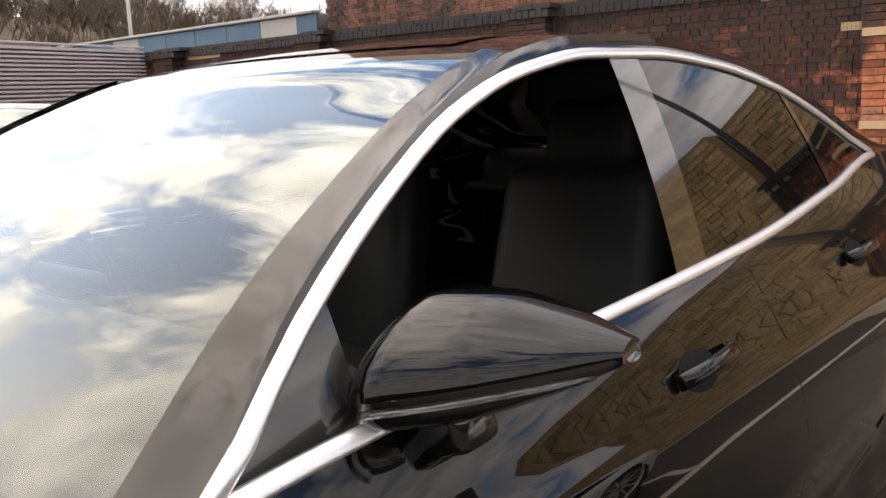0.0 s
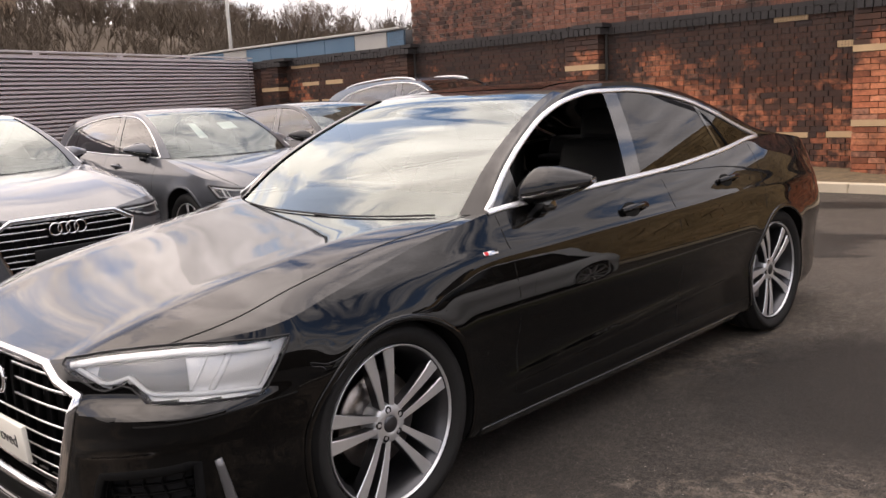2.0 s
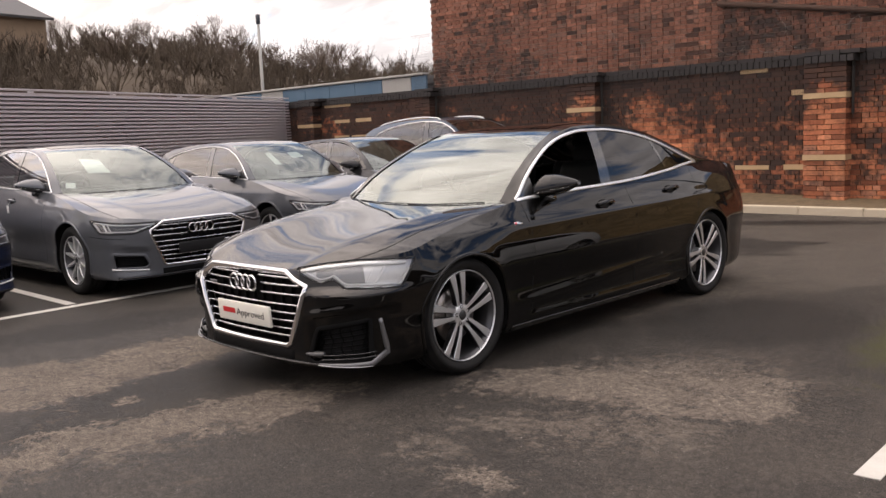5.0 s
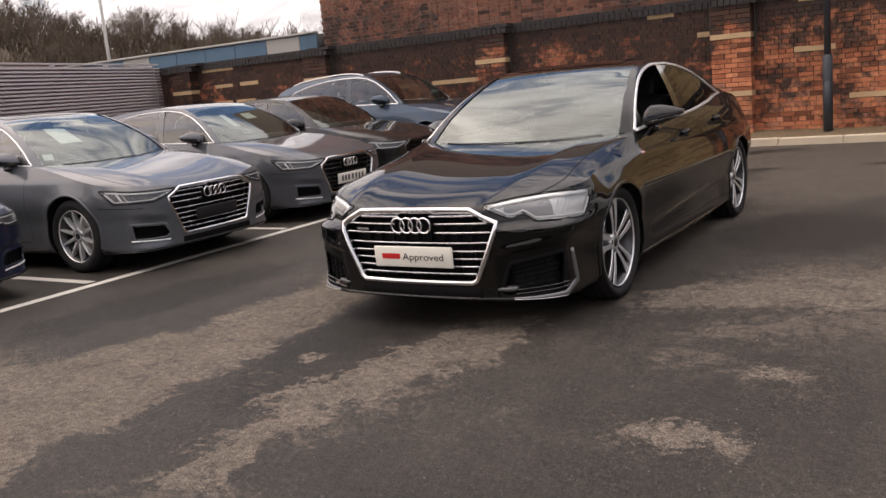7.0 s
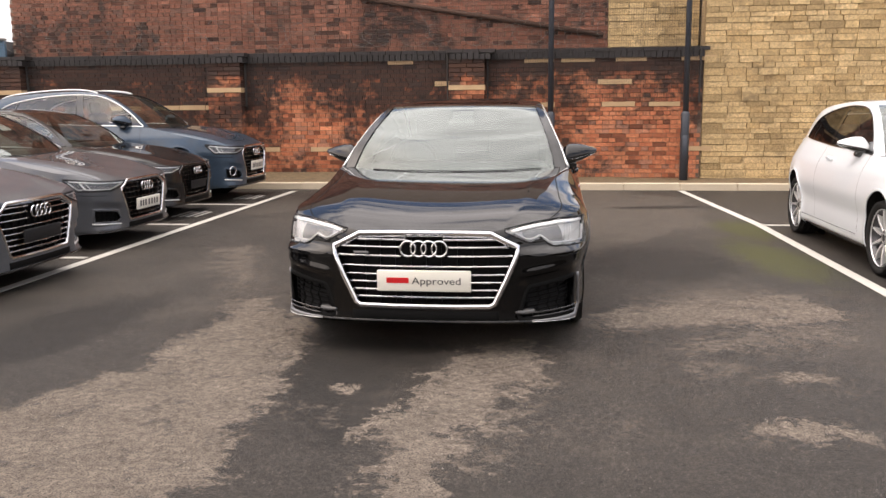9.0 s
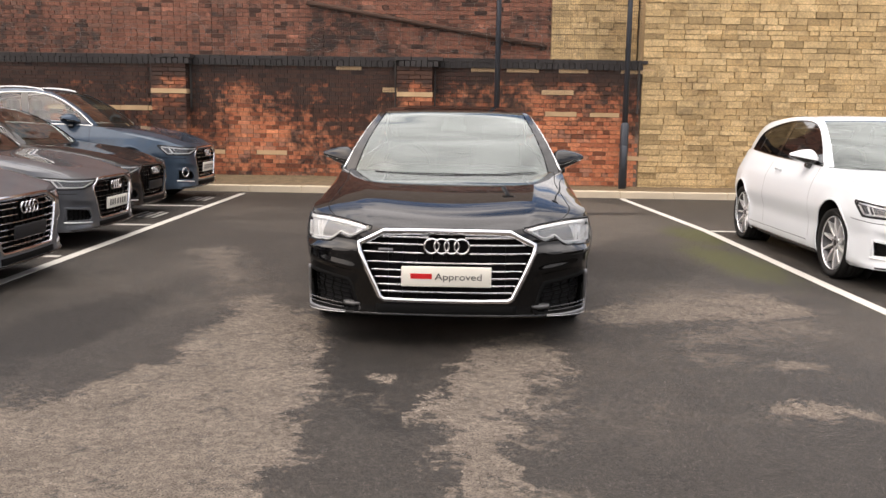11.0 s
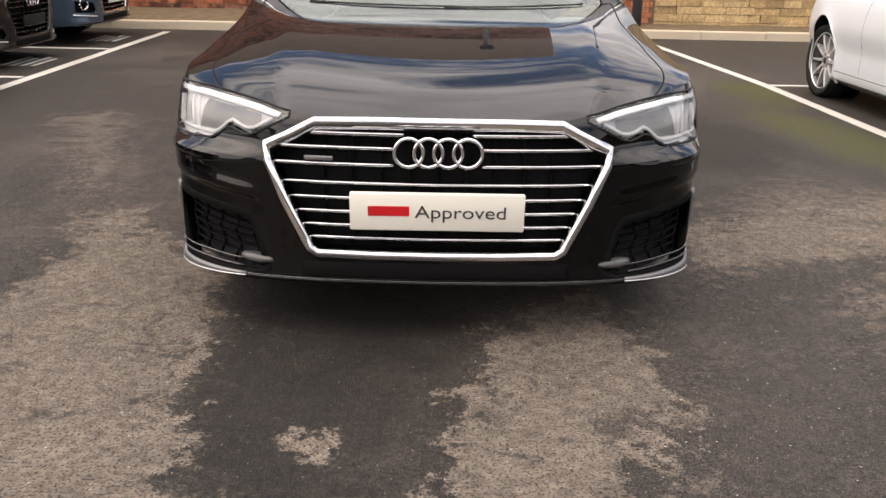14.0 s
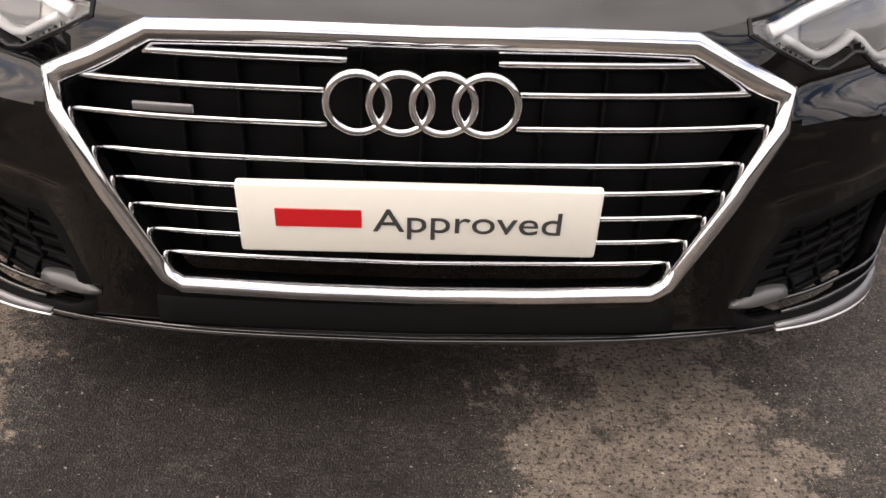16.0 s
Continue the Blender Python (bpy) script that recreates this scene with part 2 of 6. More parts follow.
def mirrored(geo):
    return [(-x, y, z) for x, y, z in geo[0]], [tuple(reversed(f)) for f in geo[1]]


def unit(a):
    a = np.asarray(a, float)
    return a / np.maximum(np.linalg.norm(a, axis=-1, keepdims=True), 1e-9)


def ribbon(path, normals, section, closed=False):
    """Sweeps a section, points of (sideways, outwards), along a path with given normals."""
    p, n = np.asarray(path, float), unit(normals)
    t = np.roll(p, -1, 0) - np.roll(p, 1, 0)
    if not closed:
        t[0], t[-1] = p[1] - p[0], p[-1] - p[-2]
    side = unit(np.cross(unit(t), n))
    k, c = len(p), len(section)
    v = [p[i] + side[i] * a + n[i] * b for i in range(k) for a, b in section]
    f = []
    for i in range(k if closed else k - 1):
        j = (i + 1) % k
        f += [(i * c + q, i * c + (q + 1) % c, j * c + (q + 1) % c, j * c + q) for q in range(c)]
    if not closed:
        f += [tuple(range(c - 1, -1, -1)), tuple((k - 1) * c + q for q in range(c))]
    return v, f


def bar_section(w, h):
    return [(-w / 2, -0.004), (-w / 2, h * 0.55), (-w * 0.3, h), (w * 0.3, h), (w / 2, h * 0.55), (w / 2, -0.004)]


def tube(path, r, n=6):
    p = np.asarray(path, float)
    r = np.broadcast_to(np.asarray(r, float), (len(p),))
    t = unit(np.gradient(p, axis=0))
    a = np.where(np.abs(t[:, 2:3]) > 0.9, np.array([[1.0, 0, 0]]), np.array([[0, 0, 1.0]]))
    s = unit(np.cross(t, a))
    b = np.cross(t, s)
    ang = np.arange(n) * 2 * math.pi / n
    v = [p[i] + (s[i] * math.cos(q) + b[i] * math.sin(q)) * r[i] for i in range(len(p)) for q in ang]
    f = [(i * n + j, i * n + (j + 1) % n, (i + 1) * n + (j + 1) % n, (i + 1) * n + j) for i in range(len(p) - 1) for j in range(n)]
    f += [tuple(range(n - 1, -1, -1)), tuple((len(p) - 1) * n + j for j in range(n))]
    return v, f


def lathe(profile, n=48):
    """Turns (radius, x) about the x axis."""
    v = [(x, r * math.cos(2 * math.pi * i / n), r * math.sin(2 * math.pi * i / n)) for r, x in profile for i in range(n)]
    f = [(k * n + i, k * n + (i + 1) % n, (k + 1) * n + (i + 1) % n, (k + 1) * n + i) for k in range(len(profile) - 1) for i in range(n)]
    return v, f


def rbox(sx, sy, sz, r, seg=3, loc=(0, 0, 0), rot=(0, 0, 0), taper=None):
    """A box with rounded edges."""
    bm = bmesh.new()
    bmesh.ops.create_cube(bm, size=1.0)
    for v in bm.verts:
        v.co = Vector((v.co.x * sx, v.co.y * sy, v.co.z * sz))
        if taper and v.co.z > 0:
            v.co.x *= taper[0]
            v.co.y *= taper[1]
    bmesh.ops.bevel(bm, geom=bm.edges[:], offset=r, segments=seg, affect="EDGES", profile=0.5)
    m = pose(*loc, *rot)
    vs = [tuple(m @ v.co) for v in bm.verts]
    bm.verts.index_update()
    fs = [tuple(v.index for v in f.verts) for f in bm.faces]
    bm.free()
    return vs, fs


def moved(geo, m):
    return [tuple(m @ Vector(v)) for v in geo[0]], geo[1]


# ---------------------------------------------------------------- wheels
WHEELS = {}


def wheel_meshes(key, r, rim, style):
    """Meshes of one wheel about the x axis, its outer face towards +x."""
    if key in WHEELS:
        return WHEELS[key]
    w = 0.235
    tyre = [(rim - 0.012, -0.10), (rim + 0.004, 0.085), (rim + 0.012, 0.100), (rim + 0.035, 0.113), (rim + 0.062, 0.116), (r - 0.022, 0.108),
            (r - 0.006, 0.093), (r - 0.001, 0.075), (r - 0.001, 0.052), (r - 0.009, 0.050), (r - 0.009, 0.042), (r, 0.040), (r, 0.006), (r - 0.009, 0.004),
            (r - 0.009, -0.004), (r, -0.006), (r, -0.04), (r - 0.009, -0.042), (r - 0.009, -0.050), (r - 0.002, -0.052), (r - 0.008, -0.095), (r - 0.05, -0.116), (rim - 0.012, -0.10)]
    barrel = [(rim - 0.034, -0.11), (rim - 0.030, 0.055), (rim - 0.014, 0.080), (rim - 0.005, 0.092)]
    lip = [(rim - 0.006, 0.090), (rim - 0.003, 0.096), (rim - 0.0005, 0.100), (rim + 0.001, 0.101), (rim + 0.003, 0.097), (rim + 0.001, 0.08)]
    out = {"wheel": mesh_of("wheel", *lathe(barrel, 56), [DARKMET]), "rim_lip": mesh_of("rim_lip", *lathe(lip, 56), [TURNED]), "tyre": mesh_of("tyre", *lathe(tyre, 56), [RUBBER])}
    out["hub_cap"] = mesh_of("hub_cap", *lathe([(0.0, 0.083), (0.020, 0.083), (0.028, 0.080), (0.030, 0.074), (0.031, 0.06)], 20), [DARKMET])
    ring = [(0.029, 0.076), (0.033, 0.079), (0.042, 0.0785), (0.060, 0.0765), (0.066, 0.072), (0.070, 0.052), (0.076, 0.0)]
    out["hub"] = mesh_of("hub", *lathe(ring, 30), [TURNED])
    out["brake_disc"] = mesh_of("brake_disc", *lathe([(0.07, 0.0), (0.075, 0.012), (0.165, 0.012), (0.166, -0.01), (0.07, -0.01)], 40), [DISC])
    out["bolt"] = mesh_of("bolt", *lathe([(0.0, 0.006), (0.006, 0.006), (0.0075, 0.0085), (0.0125, 0.0085), (0.0135, 0.006), (0.0135, -0.01)], 12), [LINER])

    def spoke(mid, a0, a1, w0, w1, mats, r0=0.052):
        """A tapered spoke from the hub to the rim; a0, a1: its angles there. Its front face is turned bright."""
        v, n = [], 7
        for i in range(n):
            q = i / (n - 1)
            rr = r0 + (rim - 0.005 - r0) * q
            lat = r0 * a0 + ((rim - 0.005) * a1 - r0 * a0) * q
            ang = mid + lat / rr
            wd = w0 + (w1 - w0) * q ** 1.7
            xf = 0.072 + 0.016 * q + 0.006 * math.sin(q * math.pi)
            c, s = math.cos(ang), math.sin(ang)
            for dx, k in ((xf - 0.045, 0.75), (xf - 0.004, 1.0), (xf, 0.86), (xf, -0.86), (xf - 0.004, -1.0), (xf - 0.045, -0.75)):
                v.append((dx, rr * c - wd * k * s, rr * s + wd * k * c))
        f, idx = [], []
        for i in range(n - 1):
            for j in range(6):
                f.append((i * 6 + j, i * 6 + (j + 1) % 6, (i + 1) * 6 + (j + 1) % 6, (i + 1) * 6 + j))
                idx.append(0 if j in (1, 2, 3) else 1)
        return mesh_of("spoke", v, f, mats, False, idx)

    sp = []
    if style == "twin":
        for k in range(5):
            a = math.pi / 2 + k * 2 * math.pi / 5
            for sgn in (-1, 1):
                sp.append(spoke(a, sgn * 0.44 - .05, sgn * 0.165 + .015, 0.0105, 0.0255, [TURNED, DARKMET], 0.040))
    else:
        n = style
        for k in range(n):
            a = math.pi / 2 + k * 2 * math.pi / n
            sp.append(spoke(a, 0.0, 0.06, 0.013, 0.0095 if n > 7 else 0.022, [SATIN, SATIN if n > 7 else DARKMET]))
    out["spokes"] = sp
    WHEELS[key] = out
    return out


def add_wheel(car, key, x, y, r, rim, style, turn=0.0):
    me = wheel_meshes(key, r, rim, style)
    s = 1 if x > 0 else -1
    wheel = hang("wheel", me["wheel"], car)
    wheel.matrix_local = pose(x - s * 0.10, y, r, 0, 0, 0 if s > 0 else 180) @ pose(0, 0, 0, turn, 0, 0)
    hang("tyre", me["tyre"], wheel, "black rubber tyre")
    hang("rim_lip", me["rim_lip"], wheel, "bright turned rim lip")
    hang("hub", me["hub"], wheel)
    hang("hub_cap", me["hub_cap"], wheel)
    hang("brake_disc", me["brake_disc"], wheel, "grey iron brake disc")
    for q in me["spokes"]:
        hang("spoke", q, wheel)
    for k in range(5):
        b = hang("bolt", me["bolt"], wheel)
        a = math.pi / 2 + k * 2 * math.pi / 5
        b.location = (0.070, 0.050 * math.cos(a), 0.050 * math.sin(a))


# ---------------------------------------------------------------- car body
# A body is drawn once for a saloon of 2.92 m wheelbase and fitted to other cars by warping its axes.
PLAN_X = (0, .30, .50, .66, .77, .835, .875, .905, .925, .932, .943, .943, .935, .900, .845, .735, .55, .30, 0)
PLAN_Y = (-.925, -.917, -.897, -.858, -.79, -.70, -.55, -.35, 0, .6, 1.5, 2.4, 2.95, 3.42, 3.68, 3.86, 3.96, 4.01, 4.02)
BELT = mono((-.93, -.912, -.903, -.888, -.862, -.80, -.70, -.50, -.35, -.2, 0, .3, .6, 1.0, 1.87, 2.5, 3.05, 3.4, 3.7, 4.02),
            (.702, .711, .724, .739, .749, .756, .760, .777, .800, .829, .868, .928, .975, .99, 1.008, 1.045, 1.088, 1.082, 1.055, .995))
BELT_HATCH = mono((-.93, -.88, -.80, -.70, -.50, -.35, -.2, 0, .3, .6, 1.0, 1.87, 2.5, 3.05, 3.4, 3.7, 4.02),
                  (.705, .708, .728, .748, .782, .805, .832, .868, .928, .970, .982, 1.000, 1.022, 1.045, 1.055, 1.04, 1.00))
D_SIDE = mono((.14, .19, .24, .34, .44, .52, .62, .70, .78, .835, .86, .93, .985, 1.05, 1.12),
              (.12, .055, .034, .030, .034, .018, 0, .007, .024, .040, .056, .094, .128, .18, .24))
D_FRONT = mono((.13, .16, .185, .20, .26, .32, .42, .55, .62, .67, .70, .74, .80, 1.2), (.10, .050, .014, .003, .007, .006, .001, 0, .005, .014, .026, .060, .12, .3))
D_REAR = mono((.14, .22, .30, .5, .7, .9, 1.0, 1.1, 1.2), (.14, .06, .03, 0, .015, .05, .08, .14, .2))
ROOF = {
    "saloon": (((.58, .62), (.74, 1.115), (.95, 1.24), (1.16, 1.335), (1.36, 1.398), (1.6, 1.430), (1.85, 1.434), (2.1, 1.415), (2.4, 1.360), (2.65, 1.285), (2.9, 1.20), (3.12, 1.13), (3.4, 1.085)),
               ((.40, .945), (.62, 1.08), (.85, 1.205), (1.10, 1.322), (1.32, 1.408), (1.6, 1.447), (1.85, 1.457), (2.15, 1.450), (2.50, 1.415), (2.80, 1.335), (3.10, 1.22), (3.40, 1.10), (3.55, 1.075)),
               ((.60, .76, .95, 1.15, 1.36, 1.60, 1.83, 2.10, 2.40, 2.65, 2.90, 3.05), (.985, 1.11, 1.222, 1.312, 1.368, 1.395, 1.395, 1.373, 1.316, 1.235, 1.145, 1.10))),
    "notch": (((.58, .62), (.74, 1.115), (.95, 1.24), (1.16, 1.335), (1.36, 1.398), (1.6, 1.430), (1.85, 1.440), (2.1, 1.437), (2.4, 1.412), (2.65, 1.368), (2.9, 1.290), (3.12, 1.19), (3.4, 1.085)),
              ((.40, .945), (.62, 1.08), (.85, 1.205), (1.10, 1.322), (1.32, 1.408), (1.6, 1.452), (1.85, 1.465), (2.15, 1.463), (2.50, 1.448), (2.80, 1.405), (3.10, 1.305), (3.40, 1.14), (3.55, 1.075)),
              ((.60, .76, .95, 1.15, 1.36, 1.60, 1.83, 2.10, 2.40, 2.65, 2.86, 3.00), (.985, 1.11, 1.222, 1.312, 1.372, 1.402, 1.410, 1.402, 1.372, 1.318, 1.225, 1.115))),
    "hatch": (((.58, .62), (.74, 1.115), (.95, 1.24), (1.16, 1.335), (1.36, 1.398), (1.6, 1.430), (1.85, 1.438), (2.1, 1.432), (2.5, 1.412), (2.9, 1.375), (3.3, 1.30), (3.55, 1.17), (3.70, 1.055)),
              ((.40, .945), (.62, 1.08), (.85, 1.205), (1.10, 1.322), (1.32, 1.408), (1.6, 1.447), (1.85, 1.457), (2.15, 1.455), (2.6, 1.435), (3.1, 1.40), (3.5, 1.32), (3.72, 1.15), (3.85, 1.07)),
              ((.60, .76, .95, 1.15, 1.36, 1.60, 1.83, 2.10, 2.45, 2.75, 2.98, 3.12, 3.20), (.985, 1.11, 1.222, 1.312, 1.368, 1.392, 1.395, 1.385, 1.352, 1.305, 1.24, 1.15, 1.06))),
}


def build_car(name, label, paint_mat, m, wb=2.924, foh=0.925, roh=1.095, half=0.943, high=1.0, style="saloon", wheel=("a", 0.350, 0.268, "twin"),
              open_window=False, fine=False, rear_glass=None, bright_trim=True, plate="bars", group="", grille=0.0, rails=False, doors=2, lamps_dark=False, papers=(), bright_bars=True):
    car = thing(name, label, "car", m, group)
    belt = BELT if style != "hatch" else BELT_HATCH
    edge_mat = ANODISED if bright_trim else PIANO
    sx = half / 0.943
    ky = (foh / 0.925, wb / 2.924, roh / 1.096)
    zs = high

    def warp(p):
        """From the drawn saloon to this car."""
        p = np.array(p, float).reshape(-1, 3)
        y = p[:, 1]
        yy = np.where(y < 0, y * ky[0], np.where(y < 2.924, y * ky[1], wb + (y - 2.924) * ky[2]))
        z = p[:, 2]
        zz = np.where(z < 0.3, z * (1 + (zs - 1) * 1.6), 0.3 * (1 + (zs - 1) * 1.6) + (z - 0.3) * zs)
        return np.stack([p[:, 0] * sx, yy, zz], 1)

    def put(nm, geo, mats, lab="", smooth=True, parent=None):
        return part(nm, (warp(geo[0]), geo[1]), mats, parent or car, lab, smooth)

    def both(nm, geo, mats, lab="", smooth=True):
        return put(nm, geo, mats, lab, smooth), put(nm, mirrored(geo), mats, lab, smooth)

    # plan contour by running length
    px, py = np.array(PLAN_X), np.array(PLAN_Y)
    if fine:
        px = px + np.interp(py, (-.86, -.70, -.50, -.30, 0, .9), (0, .014, .022, .022, .012, 0))
    run = np.concatenate([[0], np.cumsum(np.hypot(np.diff(px), np.diff(py)))])
    fx, fy = mono(run, px), mono(run, py)
    dense = np.linspace(0, run[-1], 1500)
    dx, dy = fx(dense), fy(dense)
    imax = 1050

    def s_x(x):
        return np.interp(x, dx[:500], dense[:500])

    def s_y(y):
        return np.interp(y, dy, dense)

    def smooth01(a):
        a = np.clip(a, 0, 1)
        return a * a * (3 - 2 * a)

    def inset(y, z):
        wf = 1 - smooth01((y + 0.80) / 0.46)
        wr = smooth01((y - 3.62) / 0.3)
        return (1 - wf - wr) * D_SIDE(z) + wf * D_FRONT(z) + wr * D_REAR(z)

    # the lamp corners lean back from the upright grille
    lean_s = [float(s_x(q)) for q in (0, .20, .386, .47, .57, .72, .82)] + [float(s_y(q)) for q in (-.57, -.48, -.28)] + [run[-1]]
    lean = mono(lean_s, (0, 0, 0, .001, .036, .064, .064, .032, .014, 0, 0))

    def skin(s, z, off=0.0):
        """A place on the body band: s along the plan from the nose's middle (negative: the other side), z up."""
        s, z = np.broadcast_arrays(np.asarray(s, float), np.asarray(z, float))
        a, sg = np.abs(s), np.where(s < 0, -1.0, 1.0)
        x, y = fx(a), fy(a)
        tx, ty = fx(a + 0.01) - fx(a - 0.01), fy(a + 0.01) - fy(a - 0.01)
        ln = np.maximum(np.hypot(tx, ty), 1e-9)
        nx, ny = ty / ln, -tx / ln
        d = inset(y, z) - off
        if fine:
            d = d + lean(a) * smooth01((z - .580) / .052)
            # the wings roll over towards the bonnet
            zt = belt(y)
            d = d + .048 * smooth01((y + .52) / .36) * (1 - smooth01((y - .12) / .46)) * np.clip((z - zt + .18) / .18, 0, 1.1) ** 2
            # a crease low on the doors, hollow below it
            zd = .337 + .052 * np.clip(y - .55, 0, 2)
            wd = smooth01((y - .42) / .25) * (1 - smooth01((y - 2.25) / .25))
            d = d + wd * (.016 * smooth01((zd - z) / .030) * smooth01((z - .20) / .10) - .004 * np.exp(-((z - zd - .012) / .02) ** 2))
        # arches stand a little proud
        for yw in (0.0, 2.924):
            rr = np.hypot(y - yw, z - 0.345)
            d = d - (0.007 if fine else 0.012) * np.exp(-((rr - 0.37) / 0.055) ** 2) * (a > 0.7)
        # a ledge over each side intake, running out to the wheel arch
        zl = .462 + .06 * np.clip((x - .55) / .35, 0, 1)
        wl = smooth01((x - .50) / .10) * (1 - smooth01((y + .62) / .16)) * (1 - .75 * smooth01((x - .72) / .12))
        d = d + wl * (.020 * smooth01((zl - z) / .022) * smooth01((z - .20) / .07) - .006 * np.exp(-((z - zl - .012) / .022) ** 2))
        return np.stack([np.maximum(x - nx * d, 0) * sg, y - ny * d, z + 0 * x], -1)

    def normal(s, z):
        e = 0.004
        p = skin(s, z)
        return unit(np.cross(skin(np.asarray(s) + e, z) - p, skin(s, np.asarray(z) + e) - p))

    step = 0.012 if fine else 0.034
    cols = np.arange(0, run[-1], step)
    cols = np.concatenate([-cols[:0:-1], cols])
    rows = 64 if fine else 24
    yb = fy(np.abs(cols))
    zlow = 0.165 + 0.020 * np.clip((-.45 - yb) / .2, 0, 1)
    ztop = belt(yb)
    vv = np.linspace(0, 1, rows)
    Z = zlow[:, None] + (ztop - zlow)[:, None] * vv[None, :]
    S = np.repeat(cols[:, None], rows, 1)
    Y = fy(np.abs(S))
    RA = 0.372
    # openings, as (s0, s1, lower, upper) over the running length
    gx3 = .527 if fine else .515
    g_up = lambda q: np.interp(np.abs(q), (0, s_x(0.375), s_x(gx3)), (0.700, 0.697, 0.620))
    g_lo = lambda q: np.interp(np.abs(q), (0, s_x(0.35), s_x(0.395), s_x(gx3)), (0.285 - grille, 0.287 - grille, 0.30 - grille, 0.600))
    gs = s_x(0.515 + (.012 if fine else 0))
    la, lb = (s_x(0.455), s_y(-0.395)) if fine else (s_x(0.43), s_y(-0.43))
    lu = lambda q: (np.abs(q) - la) / (lb - la)
    l_up = lambda q: np.interp(fy(np.abs(q)), (-.91, -.70, -.44), (.704, .725, .748))
    l_lo = lambda q: np.interp(np.abs(q), (la, s_x(.53), s_x(.60), s_x(.69), la + .80 * (lb - la), lb), (.692, .640, .632, .598, .596, .744))
    if not fine:
        l_up = lambda q: np.interp(fy(np.abs(q)), (-.91, -.70, -.44), (.700, .716, .738))
        l_lo = lambda q: np.interp(np.abs(q), (la, s_x(.53), s_x(.66), la + .80 * (lb - la), lb), (.688, .646, .612, .618, .730))
    if fine:
        l_up = lambda q: np.minimum(belt(fy(np.abs(q))) - .002, np.interp(np.abs(q), (la, s_y(-.66), lb), (.80, .758, .752)))
        l_lo = lambda q: np.interp(np.abs(q), (la, s_x(.588), s_x(.615), s_x(.68), s_x(.75), s_y(-.50), lb), (.706, .642, .642, .662, .616, .602, .746))
    va, vb = s_x(0.535), s_x(0.825) + (.045 if fine else 0)
    v_up = lambda q: np.interp(np.abs(q), (va, va + .05, vb), (.235, .395, .450))
    v_lo = lambda q: np.interp(np.abs(q), (va, va + .03, vb), (.225, .205, .235))
    if not fine:
        v_up = lambda q: np.interp(np.abs(q), (va, va + .04, vb), (.33, .405, .430))
        v_lo = lambda q: np.interp(np.abs(q), (va, va + .03, vb), (.315, .280, .290))
    holes = [(-gs, gs, g_lo, g_up)]
    for sg in (1, -1):
        holes += [(min(sg * la, sg * lb), max(sg * la, sg * lb), l_lo, l_up), (min(sg * va, sg * vb), max(sg * va, sg * vb), v_lo, v_up)]
    cs, cz = (S[:-1, :-1] + S[1:, 1:]) / 2, (Z[:-1, :-1] + Z[1:, 1:]) / 2
    cy = (Y[:-1, :-1] + Y[1:, 1:]) / 2
    gone = np.zeros(cs.shape, bool)
    for a, b, lo, hi in holes:
        gone |= (cs > a + 0.006) & (cs < b - 0.006) & (cz > lo(cs) + 0.006) & (cz < hi(cs) - 0.006)
    arch = np.zeros(cs.shape, bool)
    for yw in (0.0, 2.924):
        arch |= (np.hypot(cy - yw, cz - 0.345) < RA) & (np.abs(cs) > 0.7)
    # draw the edge of each arch to its circle
    n, k = S.shape
    touch_a, touch_k = np.zeros((n, k), bool), np.zeros((n, k), bool)
    for i, j in ((0, 0), (0, 1), (1, 0), (1, 1)):
        touch_a[i:n - 1 + i, j:k - 1 + j] |= arch
        touch_k[i:n - 1 + i, j:k - 1 + j] |= ~arch
    for i, j in zip(*np.where(touch_a & touch_k)):
        for yw in (0.0, 2.924):
            r = math.hypot(Y[i, j] - yw, Z[i, j] - 0.345)
            if r < RA * 1.35 and Z[i, j] > 0.17:
                y2 = yw + (Y[i, j] - yw) / r * RA
                Z[i, j] = max(0.165, 0.345 + (Z[i, j] - 0.345) / r * RA)
                S[i, j] = math.copysign(s_y(y2), S[i, j])
    P = skin(S, Z)
    gone |= arch
    d0, d1, d2 = 0.62, (1.82 if doors == 2 else 2.05), 2.82
    zone = np.zeros(cs.shape, int)
    inside = (cz > 0.275) & (np.abs(cs) > 1.0)
    zone[inside & (cy > d0) & (cy < d1)] = 1
    if doors == 2:
        zone[inside & (cy > d1) & (cy < d2) & (cy < 2.62 + 0.45 * (cz - 0.5))] = 2
    zone[(cy < -0.42) & (cz < 0.585)] = 3
    zone[(cy > 3.5) & (cz < 0.62)] = 4
    flat = P.reshape(-1, 3)
    for zi, nm in ((0, "body"), (1, "front_door"), (2, "rear_door"), (3, "front_bumper"), (4, "rear_bumper")):
        for sg in ((1, -1) if zi in (1, 2) else (0,)):
            f = [(i * k + j, (i + 1) * k + j, (i + 1) * k + j + 1, i * k + j + 1)
                 for i, j in zip(*np.where((zone == zi) & ~gone & ((cs * sg > 0) | (sg == 0))))]
            if not f:
                continue
            used = sorted({q for t in f for q in t})
            back = {q: w for w, q in enumerate(used)}
            put(nm, (flat[used], [tuple(back[q] for q in t) for t in f]), paint_mat)

    def on_skin(s, z, off=0.0):
        return skin(s, z, off), normal(s, z)

